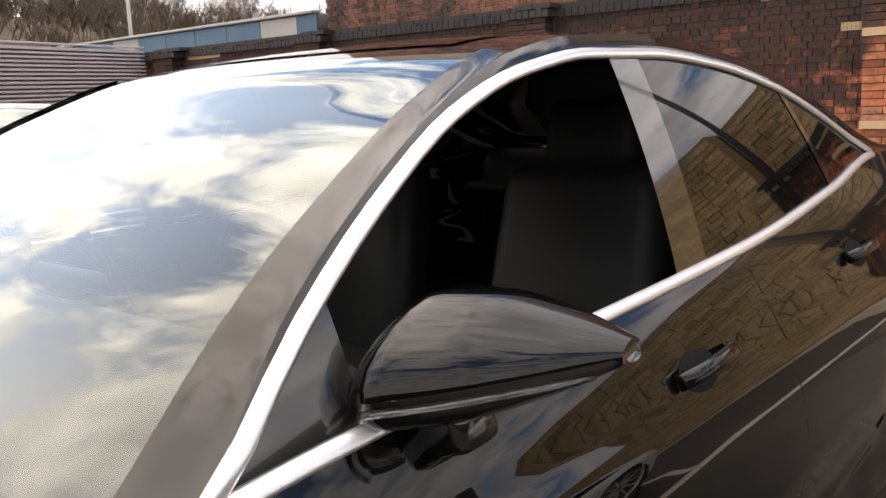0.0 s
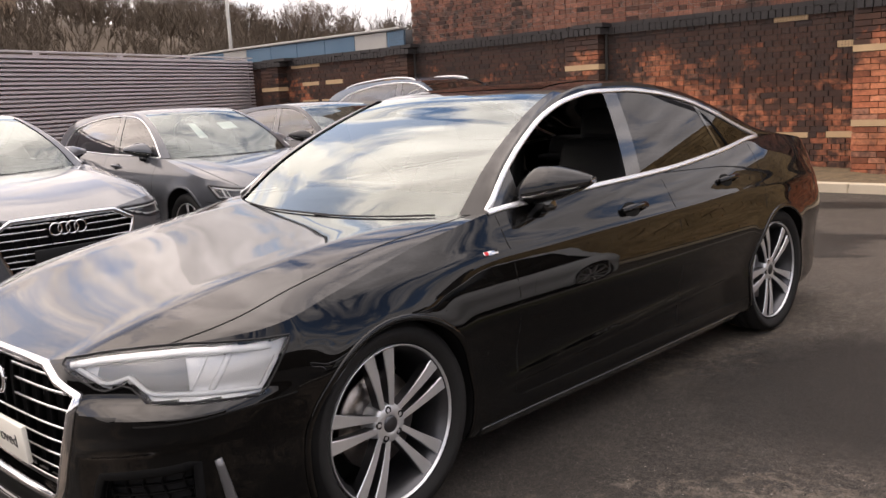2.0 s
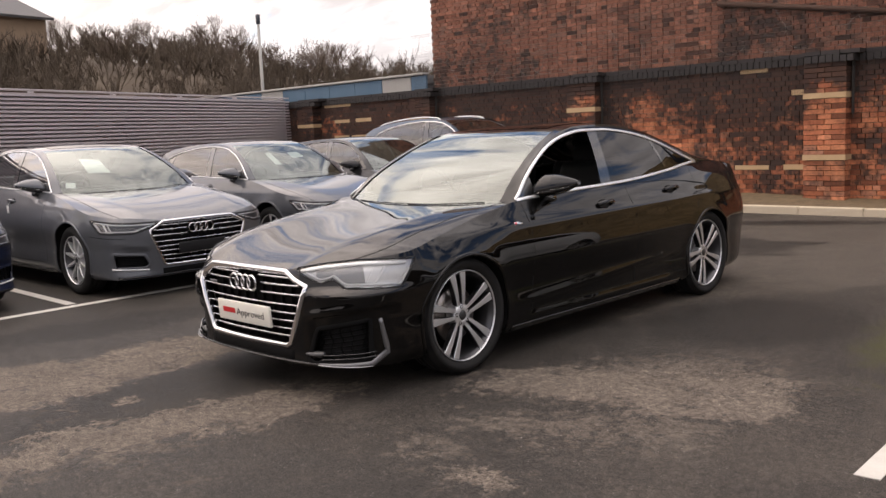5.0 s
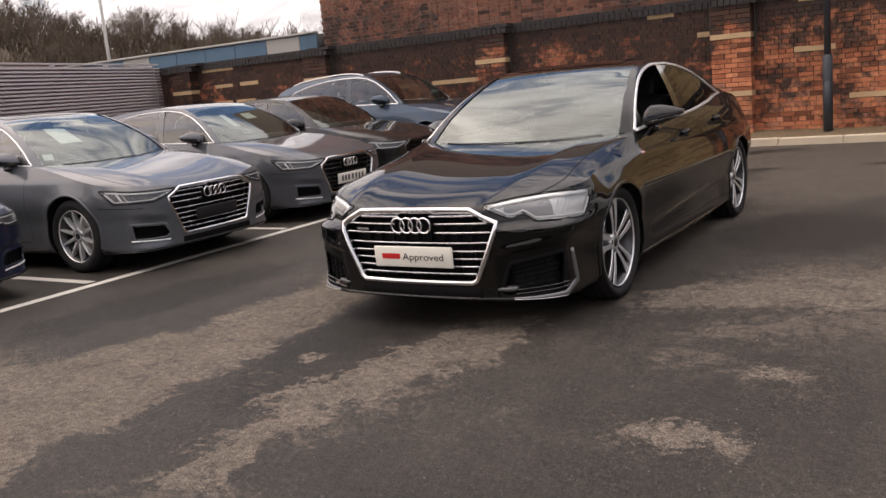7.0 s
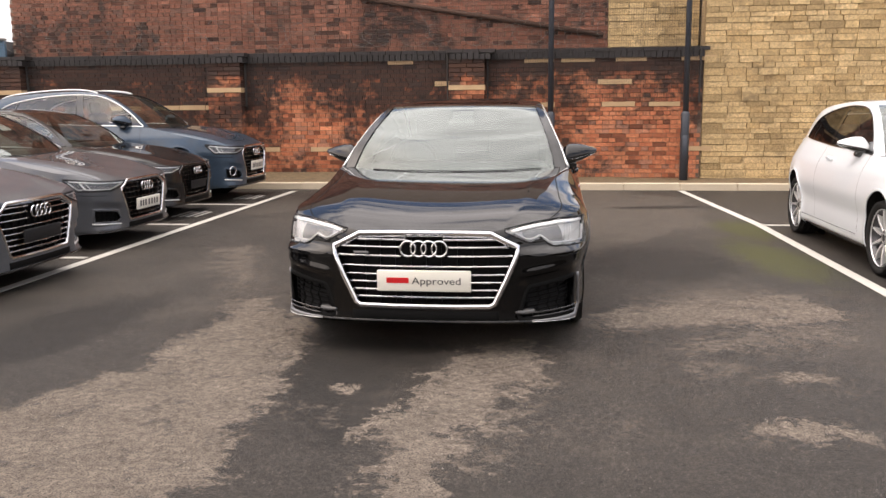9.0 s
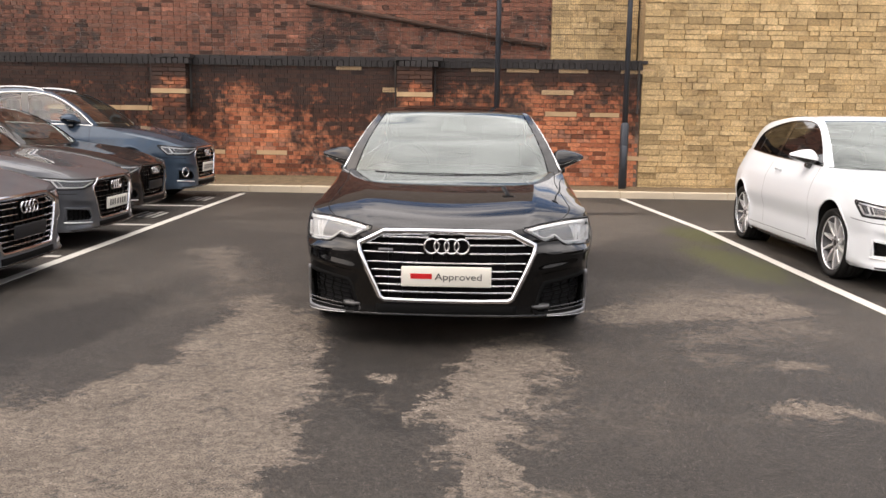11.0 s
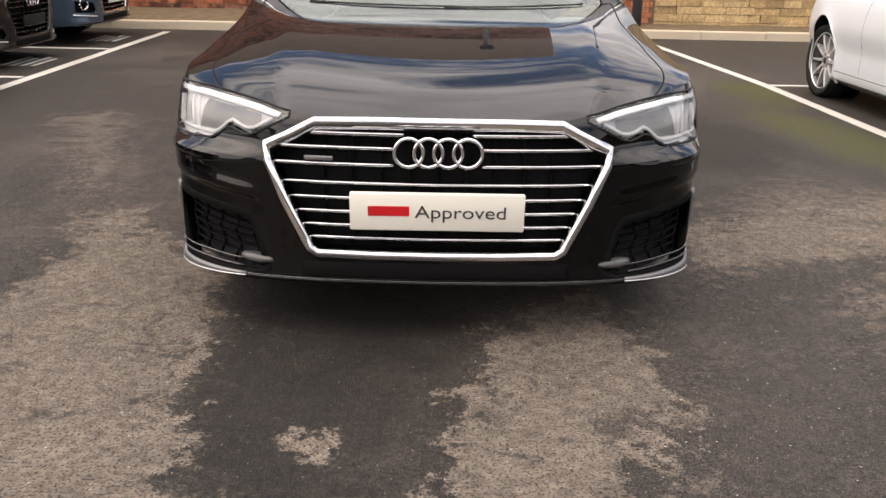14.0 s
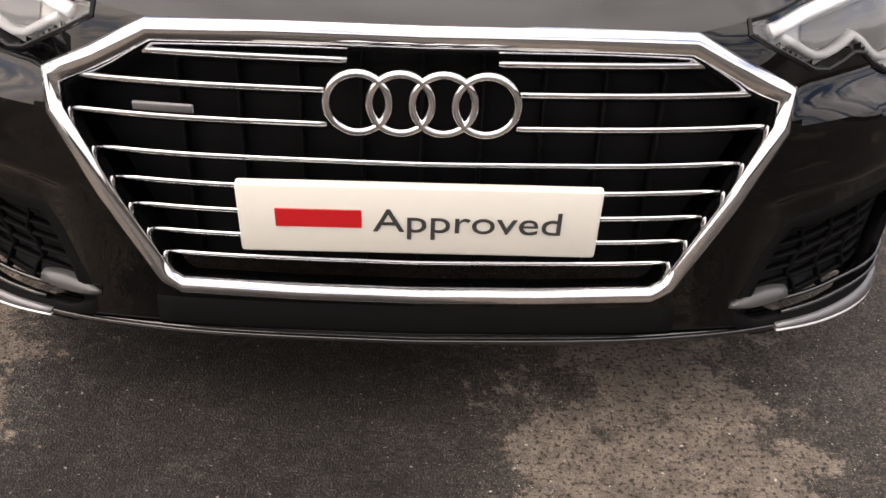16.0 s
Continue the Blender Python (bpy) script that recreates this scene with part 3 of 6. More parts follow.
    def line(nm, s, z, w, h, mat, lab="", off=0.0, closed=False, mirror=True):
        s, z = np.broadcast_arrays(np.asarray(s, float), np.asarray(z, float))
        p, nn = on_skin(s, z, off)
        g = ribbon(p, nn, bar_section(w, h), closed)
        if mirror:
            return both(nm, g, mat, lab)
        return put(nm, g, mat, lab)

    def patch(a, b, lo, hi, off, nu=24, nv=8):
        u = np.linspace(a, b, nu)
        q = np.linspace(0, 1, nv)
        zz = lo(u)[:, None] + (hi(u) - lo(u))[:, None] * q[None, :]
        return grid(skin(np.repeat(u[:, None], nv, 1), zz, off))

    # shut lines
    for yy, z0, z1 in ((d0, .29, .962), (d1, .29, 1.0)):
        zz = np.linspace(z0, z1, 24)
        line("shut_line", s_y(yy + 0.03 * (zz - 0.6) * 0), zz, 0.006, 0.0006, LINER, off=-0.0005)
    if doors == 2:
        zz = np.linspace(.72, 1.06, 14)
        line("shut_line", s_y(2.62 + 0.45 * (zz - 0.5)), zz, 0.006, 0.0006, LINER, off=-0.0005)
    yy = np.linspace(.66, d2 - 0.28, 40)
    line("shut_line", s_y(yy), 0.272 + 0 * yy, 0.006, 0.0006, LINER, off=-0.0005)
    yy = np.linspace(-.82, -.40, 16)
    line("shut_line", s_y(yy), 0.578 + 0.05 * (yy + 0.6), 0.005, 0.0006, LINER, off=0.0008)
    # sill blade
    yy = np.linspace(.42, 2.50, 40)
    line("sill", s_y(yy), 0.185 + 0 * yy, 0.050, 0.004, PIANO)
    # arch lips and liners
    for yw in (0.0, 2.924):
        a = np.linspace(math.radians(-24), math.radians(204), 44)
        line("arch_lip", s_y(yw + RA * np.cos(a)), 0.345 + RA * np.sin(a), 0.022, 0.006, paint_mat)
        v = []
        for q in np.linspace(math.radians(-25), math.radians(205), 30):
            yv, zv = yw + (RA + .004) * math.cos(q), .345 + (RA + .004) * math.sin(q)
            xv = float(skin(s_y(yv), zv)[0]) - 0.002
            v.append([(xv, yv, zv), (0.60, yv, zv)])
        g1 = grid(np.array(v))
        ang = np.linspace(0, 2 * math.pi, 31)[:-1]
        disc = ([(0.60, yw, .345)] + [(0.60, yw + .376 * math.cos(q), .345 + .376 * math.sin(q)) for q in ang], [(0, 1 + i, 1 + (i + 1) % 30) for i in range(30)])
        both("arch_liner", join(g1, disc), LINER)

    # bonnet
    sc = s_y(-0.60)
    u = np.linspace(0, 1, 30)
    w = np.linspace(0, 1, 40)

    def coons(front, side, back, centre, pw, crease=None):
        """A patch from four border curves; pw: how late the section falls from the middle to the side."""
        U, W = np.meshgrid(u, w, indexing="ij")
        if crease:
            n_, k_ = len(u) - 1, 16
            R, I = crease(W), np.arange(len(u))[:, None]
            U = np.where(I <= k_, I / k_ * R, R + (1 - R) * (I - k_) / (n_ - k_))
        a, b = front(U), back(U)
        c, d = centre(w)[None, :, :], side(w)[None, :, :]
        out = np.zeros((len(u), len(w), 3))
        for ax in range(3):
            q = U if ax == 0 else U ** (1.6 if ax == 1 else pw)
            lin = (1 - W) * a[..., ax] + W * b[..., ax]
            rul = (1 - q) * c[..., ax] + q * d[..., ax]
            cor = (1 - W) * ((1 - q) * a[0, 0, ax] + q * a[-1, 0, ax]) + W * ((1 - q) * b[0, 0, ax] + q * b[-1, 0, ax])
            out[..., ax] = lin + rul - cor
        return out, U, W

    top = lambda s: skin(s, belt(fy(np.abs(s))))
    front = lambda q: top(q * sc)
    side = lambda q: top(s_y(-0.60 + q * 1.19))
    end = top(s_y(0.59))
    zc = mono((-0.9, -.7, -.45, -.1, .2, .41), (.712, .777, .837, .896, .932, .950))
    yc0 = float(top(0.0)[1])
    centre = lambda q: np.stack([0 * q, yc0 + (0.41 - yc0) * q, zc(yc0 + (0.41 - yc0) * q) + (float(top(0.0)[2]) - zc(yc0)) * (1 - q) ** 6], -1)
    back = lambda q: np.stack([end[0] * q, .41 + (end[1] - .41) * q ** 2.2, .950 + (end[2] - .950) * q ** 2.4], -1)
    ridge_of = lambda q: 0.47 + 0.29 * q
    H, U, W = coons(front, side, back, centre, 2.6, ridge_of)
    # a gently domed middle, a crisp crease on each side and a falling flank
    ridge = ridge_of(W)
    zmid, zside = centre(w)[:, 2][None, :], side(w)[:, 2][None, :]
    zcrease = zmid + (zside - zmid) * ridge ** 2 + .034 * np.sin(np.clip(W * .90 + .09, 0, 1) * math.pi)

    def across(q, mid_, cr_, sd_, r_):
        v_ = np.clip((q - r_) / (1 - r_), 0, 1)
        return np.where(q < r_, mid_ + (cr_ - mid_) * (q / r_) ** 2, cr_ + (sd_ - cr_) * (.58 * v_ + .42 * v_ ** 4))

    prof_z = across(U, zmid, zcrease, zside, ridge)
    f_gap = front(U)[..., 2] - across(U, zmid[:, :1], zcrease[:, :1], zside[:, :1], ridge)
    b_gap = back(U)[..., 2] - across(U, zmid[:, -1:], zcrease[:, -1:], zside[:, -1:], ridge)
    H[..., 2] = prof_z + f_gap * (1 - W) ** 4 + b_gap * W ** 4
    g = grid(H)
    put("bonnet", join(flip(g), mirrored(flip(g))), paint_mat)
    # shut line between bonnet and wing
    uq = 0.80 + 0.13 * w
    cross = np.cross(np.gradient(H, axis=1), np.gradient(H, axis=0))
    pick = lambda A: np.stack([[np.interp(uq[j], U[:, j], A[:, j, ax]) for j in range(len(w))] for ax in range(3)], -1)
    edge, nrm = pick(H), unit(pick(cross))
    nrm = np.where(nrm[:, 2:3] < 0, -nrm, nrm)
    both("shut_line", ribbon(edge, nrm, bar_section(0.006, 0.0008)), LINER)
    # cowl
    q = np.linspace(0, 1, 14)
    b0 = back(q)
    c1 = np.stack([end[0] * q, .48 + (end[1] + .06 - .48) * q ** 2.2, .955 + (end[2] - .945) * q ** 2.4], -1)
    g = grid(np.stack([b0 + (0, 0, -.012), c1 + (0, 0, -.03)], 1))
    put("cowl", join(flip(g), mirrored(flip(g))), PLASTIC)

    # greenhouse
    rr, cc, dlo = ROOF[style]
    ry, rz = np.array([p[0] for p in rr]), np.array([p[1] for p in rr])
    rz[0] = .972
    cyy, czz = np.array([p[0] for p in cc]), np.array([p[1] for p in cc])
    idx = np.arange(len(rr), dtype=float)
    Ry, Rz, Cy, Cz = mono(idx, ry), mono(idx, rz), mono(idx, cyy), mono(idx, czz)
    tl, th = np.array(dlo[0]), np.array(dlo[1])
    trim = mono(tl, th)

    def green(y, z):
        """Half width of the greenhouse."""
        zb = belt(y)
        xb = fx(s_y(y)) - D_SIDE(zb)
        h = np.maximum(z - zb, -0.05)
        return xb - 0.36 * h - 0.30 * h * h

    def rail(i):
        y, z = Ry(i), Rz(i)
        return np.stack([green(y, z) - 0.008, y, z], -1)

    def roof_at(i, t):
        i, t = np.broadcast_arrays(np.asarray(i, float), np.asarray(t, float))
        r = rail(i)
        a = np.abs(t)
        return np.stack([r[..., 0] * t, Cy(i) + (r[..., 1] - Cy(i)) * a ** 2.3, Cz(i) + (r[..., 2] - Cz(i)) * a ** 2.6], -1)

    last = len(rr) - 1
    glass_end = 8.1 if style != "hatch" else 9.6
    tt = np.linspace(-1, 1, 33)

    def roof_part(nm, i0, i1, mat, t0=1.0, lab="", lift=0.0):
        ii = np.linspace(i0, i1, 26)
        tw = t0 - (.032 * np.clip(1 - ii / 2.4, 0, 1) ** 2 if nm == "windscreen" else 0 * ii)
        g = grid(roof_at(np.repeat(ii[:, None], 33, 1), tt[None, :] * tw[:, None]) + np.array([0, 0, lift]))
        return put(nm, g, mat, lab)

    wsc = roof_part("windscreen", 0.02, 4.0, WINDSCREEN, 0.93, "tinted windscreen reflecting the sky")
    wsc.visible_shadow = False
    roof_part("roof", 4.0, glass_end, paint_mat)
    roof_part("rear_window", glass_end, last - (0.9 if style != "hatch" else 1.2), rear_glass or SIDEGLASS, 0.9)
    if style != "hatch":
        roof_part("sunroof", 4.35, 7.0, PRIVACY, 0.72, "black glass sunroof", 0.003)
    # pillars: edge strips of the windscreen and rear window, then the rail down to the window line
    for i0, i1, t0 in ((0.0, 4.0, 0.93), (glass_end, last, 0.9)):
        ii = np.linspace(i0, i1, 22)
        t_in = t0 - 0.008 - (.032 * np.clip(1 - ii / 2.4, 0, 1) ** 2 if t0 > .92 else 0 * ii)
        q = roof_at(np.repeat(ii[:, None], 4, 1), t_in[:, None] + (1 - t_in)[:, None] * np.linspace(0, 1, 4)[None, :])
        q[:, 0] += np.array([0.0, -0.004, 0.006]) if t0 > 0.92 else np.array([0.0, 0.004, 0.006])
        q[:, 1] += np.array([0.0, -0.003, 0.004]) if t0 > 0.92 else np.array([0.0, 0.003, 0.004])
        both("pillar", grid(q), paint_mat)
    ii = np.linspace(last - (0.9 if style != "hatch" else 1.2), last, 8)
    g = grid(roof_at(np.repeat(ii[:, None], 33, 1), np.repeat(tt[None, :] * 0.91, 8, 0)))
    put("boot_edge", g, paint_mat)
    ii = np.linspace(0.02, last, 60)
    ry_, rz_ = Ry(ii), Rz(ii)
    yt = np.clip(ry_, tl[0], tl[-1])
    zt = np.where(ry_ < tl[-1], np.minimum(trim(yt), rz_ - 0.004), belt(ry_))
    zt = np.maximum(zt, belt(ry_) - 0.002)
    v = []
    for y, z0, z1 in zip(ry_, zt, rz_):
        row = []
        for q in np.linspace(0, 1, 6):
            z = z0 + (z1 - z0) * q
            row.append((float(green(y, z)) + 0.004 * math.sin(q * math.pi) - 0.008 * q, y, z))
        v.append(row)
    both("roof_rail", flip(grid(np.array(v))), paint_mat)

    # side windows
    def window(nm, ya, yb_, mat, inner=0.006, slant=(0, 0), lab=""):
        yy, q = np.linspace(0, 1, 16), np.linspace(0, 1, 9)
        v = []
        for a in yy:
            row = []
            for b in q:
                y = ya + slant[0] * (1 - b) + (yb_ + slant[1] * (1 - b) - ya - slant[0] * (1 - b)) * a
                zl, zh = float(belt(y)) - 0.004, float(trim(min(max(y, tl[0]), tl[-1])))
                z = zl + (max(zh, zl + 0.002) - zl) * b
                row.append((float(green(y, z)) - inner, y, z))
            v.append(row)
        return both(nm, flip(grid(np.array(v))), mat, lab)

    e0, e1 = tl[0] + 0.01, tl[-1] - 0.01
    p0, p1, k0, k1 = (1.655, 1.765, -.10, -.085) if doors == 2 else (1.95, 2.05, 0, 0)
    window("mirror_sail", e0, .80, PIANO, 0.004)
    if not open_window:
        for o in window("front_window", .80, p0, SIDEGLASS, 0.006, (0, k0)):
            o.visible_shadow = False
    else:
        fr = window("front_window", .80, p0, SIDEGLASS, 0.006, (0, k0))
        fr[1].visible_shadow = False
        # the near pane is wound down: only its upper edge stays in the slot
        bpy.data.objects.remove(fr[0])
    window("door_pillar", p0, p1, PIANO, 0.002, (k0, k1))
    qd = 2.42 if style != "hatch" else 2.72
    window("rear_side_window", p1, qd, rear_glass or SIDEGLASS, 0.005, (k1, 0.10))
    window("window_divider", qd, qd + 0.03, PIANO, 0.003, (0.10, 0.10))
    window("quarter_window", qd + 0.03, e1, rear_glass or SIDEGLASS, 0.005, (0.10, 0))
    # bright surround
    yy = np.linspace(e0 - 0.02, tl[-1], 46)
    lo = np.stack([green(yy, belt(yy)), yy, belt(yy) + 0.004], -1)
    zz = np.maximum(trim(yy), belt(yy) + 0.01)
    hi = np.stack([green(yy, zz) - .002, yy, zz], -1)
    loop = np.concatenate([lo, hi[::-1]])
    nn = np.tile(np.array([[1.0, 0, 0.75]]), (len(loop), 1))
    both("window_surround", ribbon(loop, nn, bar_section(0.022 if fine else 0.011, 0.006), True), edge_mat, "chrome window surround" if bright_trim else "black window surround")

    # boot
    if style != "hatch":
        s1 = s_y(3.85)
        f3 = lambda q: roof_at(last, q)
        r3 = top(s_y(3.4))
        side3 = lambda q: roof_at(last, 1.0)[None, :] * (1 - q)[:, None] + (top(s_y(3.42 + (3.85 - 3.42) * q)) - 0 * q[:, None]) * q[:, None]
        back3 = lambda q: top(run[-1] - q * (run[-1] - s1))
        cen3 = lambda q: np.stack([0 * q, 3.55 + (float(top(run[-1])[1]) - 3.55) * q, 1.075 + (float(top(run[-1])[2]) - 1.075) * q], -1)
        T, _, _ = coons(f3, side3, back3, cen3, 2.4)
        g = grid(T)
        put("boot_lid", join(flip(g), mirrored(flip(g))), paint_mat)
    else:
        s1 = s_y(3.75)
        f3 = roof_at(last, np.linspace(0, 1, 20))
        q = np.linspace(0, 1, 20)
        b3 = top(run[-1] - q * (run[-1] - s1))
        g = grid(np.stack([f3, b3], 1))
        put("tailgate", join(flip(g), mirrored(flip(g))), paint_mat)

    # grille
    gw = .012 if fine else 0
    gp = [(0, .700), (.19, .700), (.375, .697), (.445 + gw / 2, .66), (.515 + gw, .622), (.505 + gw, .575), (.455 + gw * .8, .45), (.408, .33 - grille), (.395, .302 - grille), (.37, .287 - grille), (.19, .285 - grille), (0, .285 - grille)]
    gp = gp + [(-x, z) for x, z in gp[-2:0:-1]]
    gsx = np.array([math.copysign(s_x(abs(x)), x) for x, z in gp])
    gz = np.array([z for x, z in gp])
    g = patch(-gs, gs, g_lo, g_up, -0.085, 50, 12)
    gr = put("grille", flip(g), PIT, "black grille with bright bars")
    p, nn = on_skin(gsx, gz, -0.002 if fine else -0.012)
    nn = unit(nn + np.array([0, 0, 0.45]))
    geo = ribbon(p, nn, [(-.0155, -.05), (-.0155, .006), (-.011, .014), (-.0035, .0185), (.0035, .0185), (.011, .014), (.0155, .006), (.0155, -.05)], True)
    put("grille_frame", geo, PIANO if lamps_dark else CHROME, "black grille frame" if lamps_dark else "chrome grille frame", True, gr)
    zs_ = (.664, .622, .572, .514, .467, .423, .379, .337) if not grille else (.655, .605, .56, .50, .44, .39, .335, .285, .24)
    for zi in zs_:
        if zi < .30 - grille:
            continue
        ends = np.linspace(0, gs, 300)
        okk = ends[(g_lo(ends) + .012 < zi) & (g_up(ends) - .010 > zi)]
        xe = okk.max() - 0.008
        spans = [(-xe, xe)]
        if .56 < zi < .665:
            hole = .105 if zi > .65 else .135
            spans = [(-xe, -hole), (hole, xe)]
        for a, b in spans:
            q = np.linspace(a, b, 26)
            p, nn = on_skin(q, zi - 0.004 * (1 - (q / gs) ** 2), -0.022)
            put("grille_bar", ribbon(p, unit(nn + np.array([0, 0, 0.75])), [(-.0048, -.012), (-.0048, .004), (-.003, .0085), (0, .0105), (.003, .0085), (.0048, .004), (.0048, -.012)]), CHROME if bright_bars else PIANO, "", True, gr)
    for q in np.linspace(-.36, .36, 9):
        z = np.linspace(float(g_lo(s_x(abs(q)))) + .01, float(g_up(s_x(abs(q)))) - .01, 10)
        p, nn = on_skin(math.copysign(s_x(abs(q)), q) + 0 * z, z, -0.078)
        put("grille_rib", ribbon(p, nn, bar_section(.006, .016)), PIT, "", True, gr)
    # emblem of four rings
    rings = []
    ez = .617
    yf = float(skin(0.0, ez)[1])
    for kx in (-.0885, -.0295, .0295, .0885):
        a = np.linspace(0, 2 * math.pi, 33)[:-1]
        p = np.stack([kx + .0432 * np.cos(a), yf - .010 + 0 * a, ez + .0432 * np.sin(a)], -1)
        nn = np.tile(np.array([[0, -1.0, 0.2]]), (32, 1))
        rings.append(ribbon(p, nn, [(-.0058, -.006), (-.0058, .004), (-.003, .0075), (.003, .0075), (.0058, .004), (.0058, -.006)], True))
    put("emblem", join(*rings), CHROME, "bright ring emblem", True, gr)
    # number plate
    if plate == "none":
        put("plate_panel", rbox(.50, .016, .105, .006, 2, (0, float(skin(0.0, .44)[1]) - .006, .437), (4, 0, 0)), PLASTIC, "blank black plate panel", True, gr)
    if plate != "none":
        yp = float(skin(0.0, .44)[1])
        zp = .437 if not grille else .40
        pm = PLATE
        put("number_plate", rbox(.532 / sx, .016, .122, .005, 2, (0, yp - .012, zp), (4, 0, 0)), pm, "pale number plate", True, gr)
        if plate == "words":
            put("plate_bar", rbox(.126, .002, .032, .0008, 1, (-.148, yp - .0215, zp + .003), (4, 0, 0)), REDP, "plain red bar", False, gr)
            cu = bpy.data.curves.new("word", "FONT")
            cu.body, cu.size, cu.extrude = "Approved", .0575, .0006
            cu.align_x, cu.align_y = "CENTER", "CENTER"
            tmp = new("word", cu)
            bpy.context.view_layer.update()
            me = bpy.data.meshes.new_from_object(tmp.evaluated_get(bpy.context.evaluated_depsgraph_get()))
            bpy.data.objects.remove(tmp)
            me.materials.clear()
            me.materials.append(INK)
            wd = hang("plate_word", me, gr, "black lettering on the plate")
            wd.matrix_local = pose(.072, yp - .0215, zp - .001, 94, 0, 0) @ Matrix.Diagonal((1.21, 1, 1, 1))
            put("badge", rbox(.088, .006, .014, .003, 2, (-.362, float(skin(s_x(.36), .593)[1]) + .004, .592), (0, 0, -6)), BLADE, "small dull silver badge on the grille", True, gr)
        else:
            for a, b in ((-.20, .052), (-.14, .052), (-.08, .052), (.0, .052), (.07, .052), (.135, .052), (.20, .052)):
                put("plate_bar", rbox(.034, .002, .062, .0008, 1, (a, yp - .0212, zp), (4, 0, 0)), INK, "", False, gr)

    # lamps
    for sg in (1, -1):
        mk = (lambda g_: g_) if sg > 0 else mirrored
        hs = put("headlamp", mk(flip(patch(la + .004, lb - .004, l_lo, l_up, -0.024, 30, 8))), LAMPBODY if fine else LAMPDARK, "clear headlamp with white light guide")
        qq = np.linspace(la, lb, 26)
        lo_, hi_ = l_lo(qq), l_up(qq)
        loop_s, loop_z = np.concatenate([qq, qq[::-1]]), np.concatenate([lo_, hi_[::-1]])
        p, nn = on_skin(loop_s, loop_z, -0.004)
        bw = .0035 if fine else .008
        put("lamp_bezel", mk(ribbon(p, nn, [(-bw, -.05), (-bw, .006), (0, .009), (bw, .006), (bw, -.05)], True)), PLASTIC, "", False, hs)
        q = np.linspace(la + .03, lb - .06, 20)
        p, nn = on_skin(q, l_up(q) - (.020 if fine else .016), -0.010)
        put("light_guide", mk(ribbon(p, nn, bar_section(.022 if fine else .012, .010))), DRL, "", True, hs)
        # stepped lower guide, then up along the slanted outer end
        q = np.concatenate([np.linspace(la + .07 * (lb - la), la + .80 * (lb - la), 24), np.linspace(la + .84 * (lb - la), la + .94 * (lb - la), 6)])
        zq = np.minimum(l_lo(q) + .016, l_up(q) - .035)
        p, nn = on_skin(q, zq, -0.018)
        put("light_guide", mk(ribbon(p, nn, bar_section(.013, .012))), DRL, "", True, hs)
        for q0, q1, wd in ((.60, .72, .006), (.68, .80, .018)):
            a = np.linspace(0.06, 0.80, 8)
            sq = la + (q0 + (q1 - q0) * a) * (lb - la)
            p, nn = on_skin(sq, l_lo(sq) + (l_up(sq) - l_lo(sq)) * (0.08 + a * 0.86), -0.024)
            put("light_guide", mk(ribbon(p, nn, bar_section(wd, .008))), DRL, "", True, hs)
        if fine:
            put("lamp_panel", mk(flip(patch(la + .14 * (lb - la), la + .60 * (lb - la), lambda q: l_lo(q) + .024, lambda q: np.maximum(l_up(q) - .036, l_lo(q) + .025), -0.020, 16, 4))), LAMPSHADE, "dark inner panel", True, hs)
        for q0, zq in (() if fine else ((.22, .5), (.40, .55))):
            sq = la + q0 * (lb - la)
            c, nv = skin(sq, float(l_lo(sq) + (l_up(sq) - l_lo(sq)) * zq), -.035), normal(sq, .65)
            put("projector", mk(moved(rbox(.07, .016, .02, .006, 2), Matrix.Translation(c) @ Vector(nv).to_track_quat("-Y", "Z").to_matrix().to_4x4())), LAMPIN, "", True, hs)
        ln = put("lens", mk(flip(patch(la + .002, lb - .002, l_lo, l_up, 0.003, 40, 8))), LENS, "", True, hs)
        ln.visible_shadow = False
        # lower intake
        vt = put("side_intake", mk(flip(patch(va + .002, vb - .002, v_lo, v_up, -0.05, 14, 8))), PLASTIC, "black honeycomb side intake")
        for a in np.linspace(.10, .90, 7):
            q = np.linspace(va + .02, vb - .01, 12)
            zz = v_lo(q) + (v_up(q) - v_lo(q)) * a
            p, nn = on_skin(q, zz, -.036)
            put("intake_rib", mk(ribbon(p, nn, bar_section(.006, .008))), PIT, "", True, vt)
        for b in np.linspace(.15, .9, 5):
            a = np.linspace(.05, .95, 8)
            q = va + (vb - va) * (b + 0.03 * np.sin(a * 14)) + 0 * a
            p, nn = on_skin(q, v_lo(q) + (v_up(q) - v_lo(q)) * a, -.034)
            put("intake_rib", mk(ribbon(p, nn, bar_section(.005, .008))), PIT, "", True, vt)
        qq = np.linspace(va, vb, 20)
        p, nn = on_skin(np.concatenate([qq, qq[::-1]]), np.concatenate([v_lo(qq), v_up(qq)[::-1]]), 0.0)
        put("intake_bezel", mk(ribbon(p, nn, [(-.013, -.02), (-.013, .0005), (-.010, .002), (.012, .001), (.018, -.006), (.018, -.05)], True)), PIT if fine else paint_mat, "", True, vt)
        if rails:
            c, nv = skin((va + vb) / 2 + .04, .39, .004), normal((va + vb) / 2 + .04, .39)
            a = np.linspace(0, 2 * math.pi, 25)
            ring_g = tube(np.stack([.058 * np.cos(a), 0 * a, .058 * np.sin(a)], -1), .009, 6)
            put("fog_lamp_ring", mk(moved(ring_g, Matrix.Translation(c) @ Vector(nv).to_track_quat("-Y", "Z").to_matrix().to_4x4())), CHROME, "chrome fog lamp ring", True, vt)
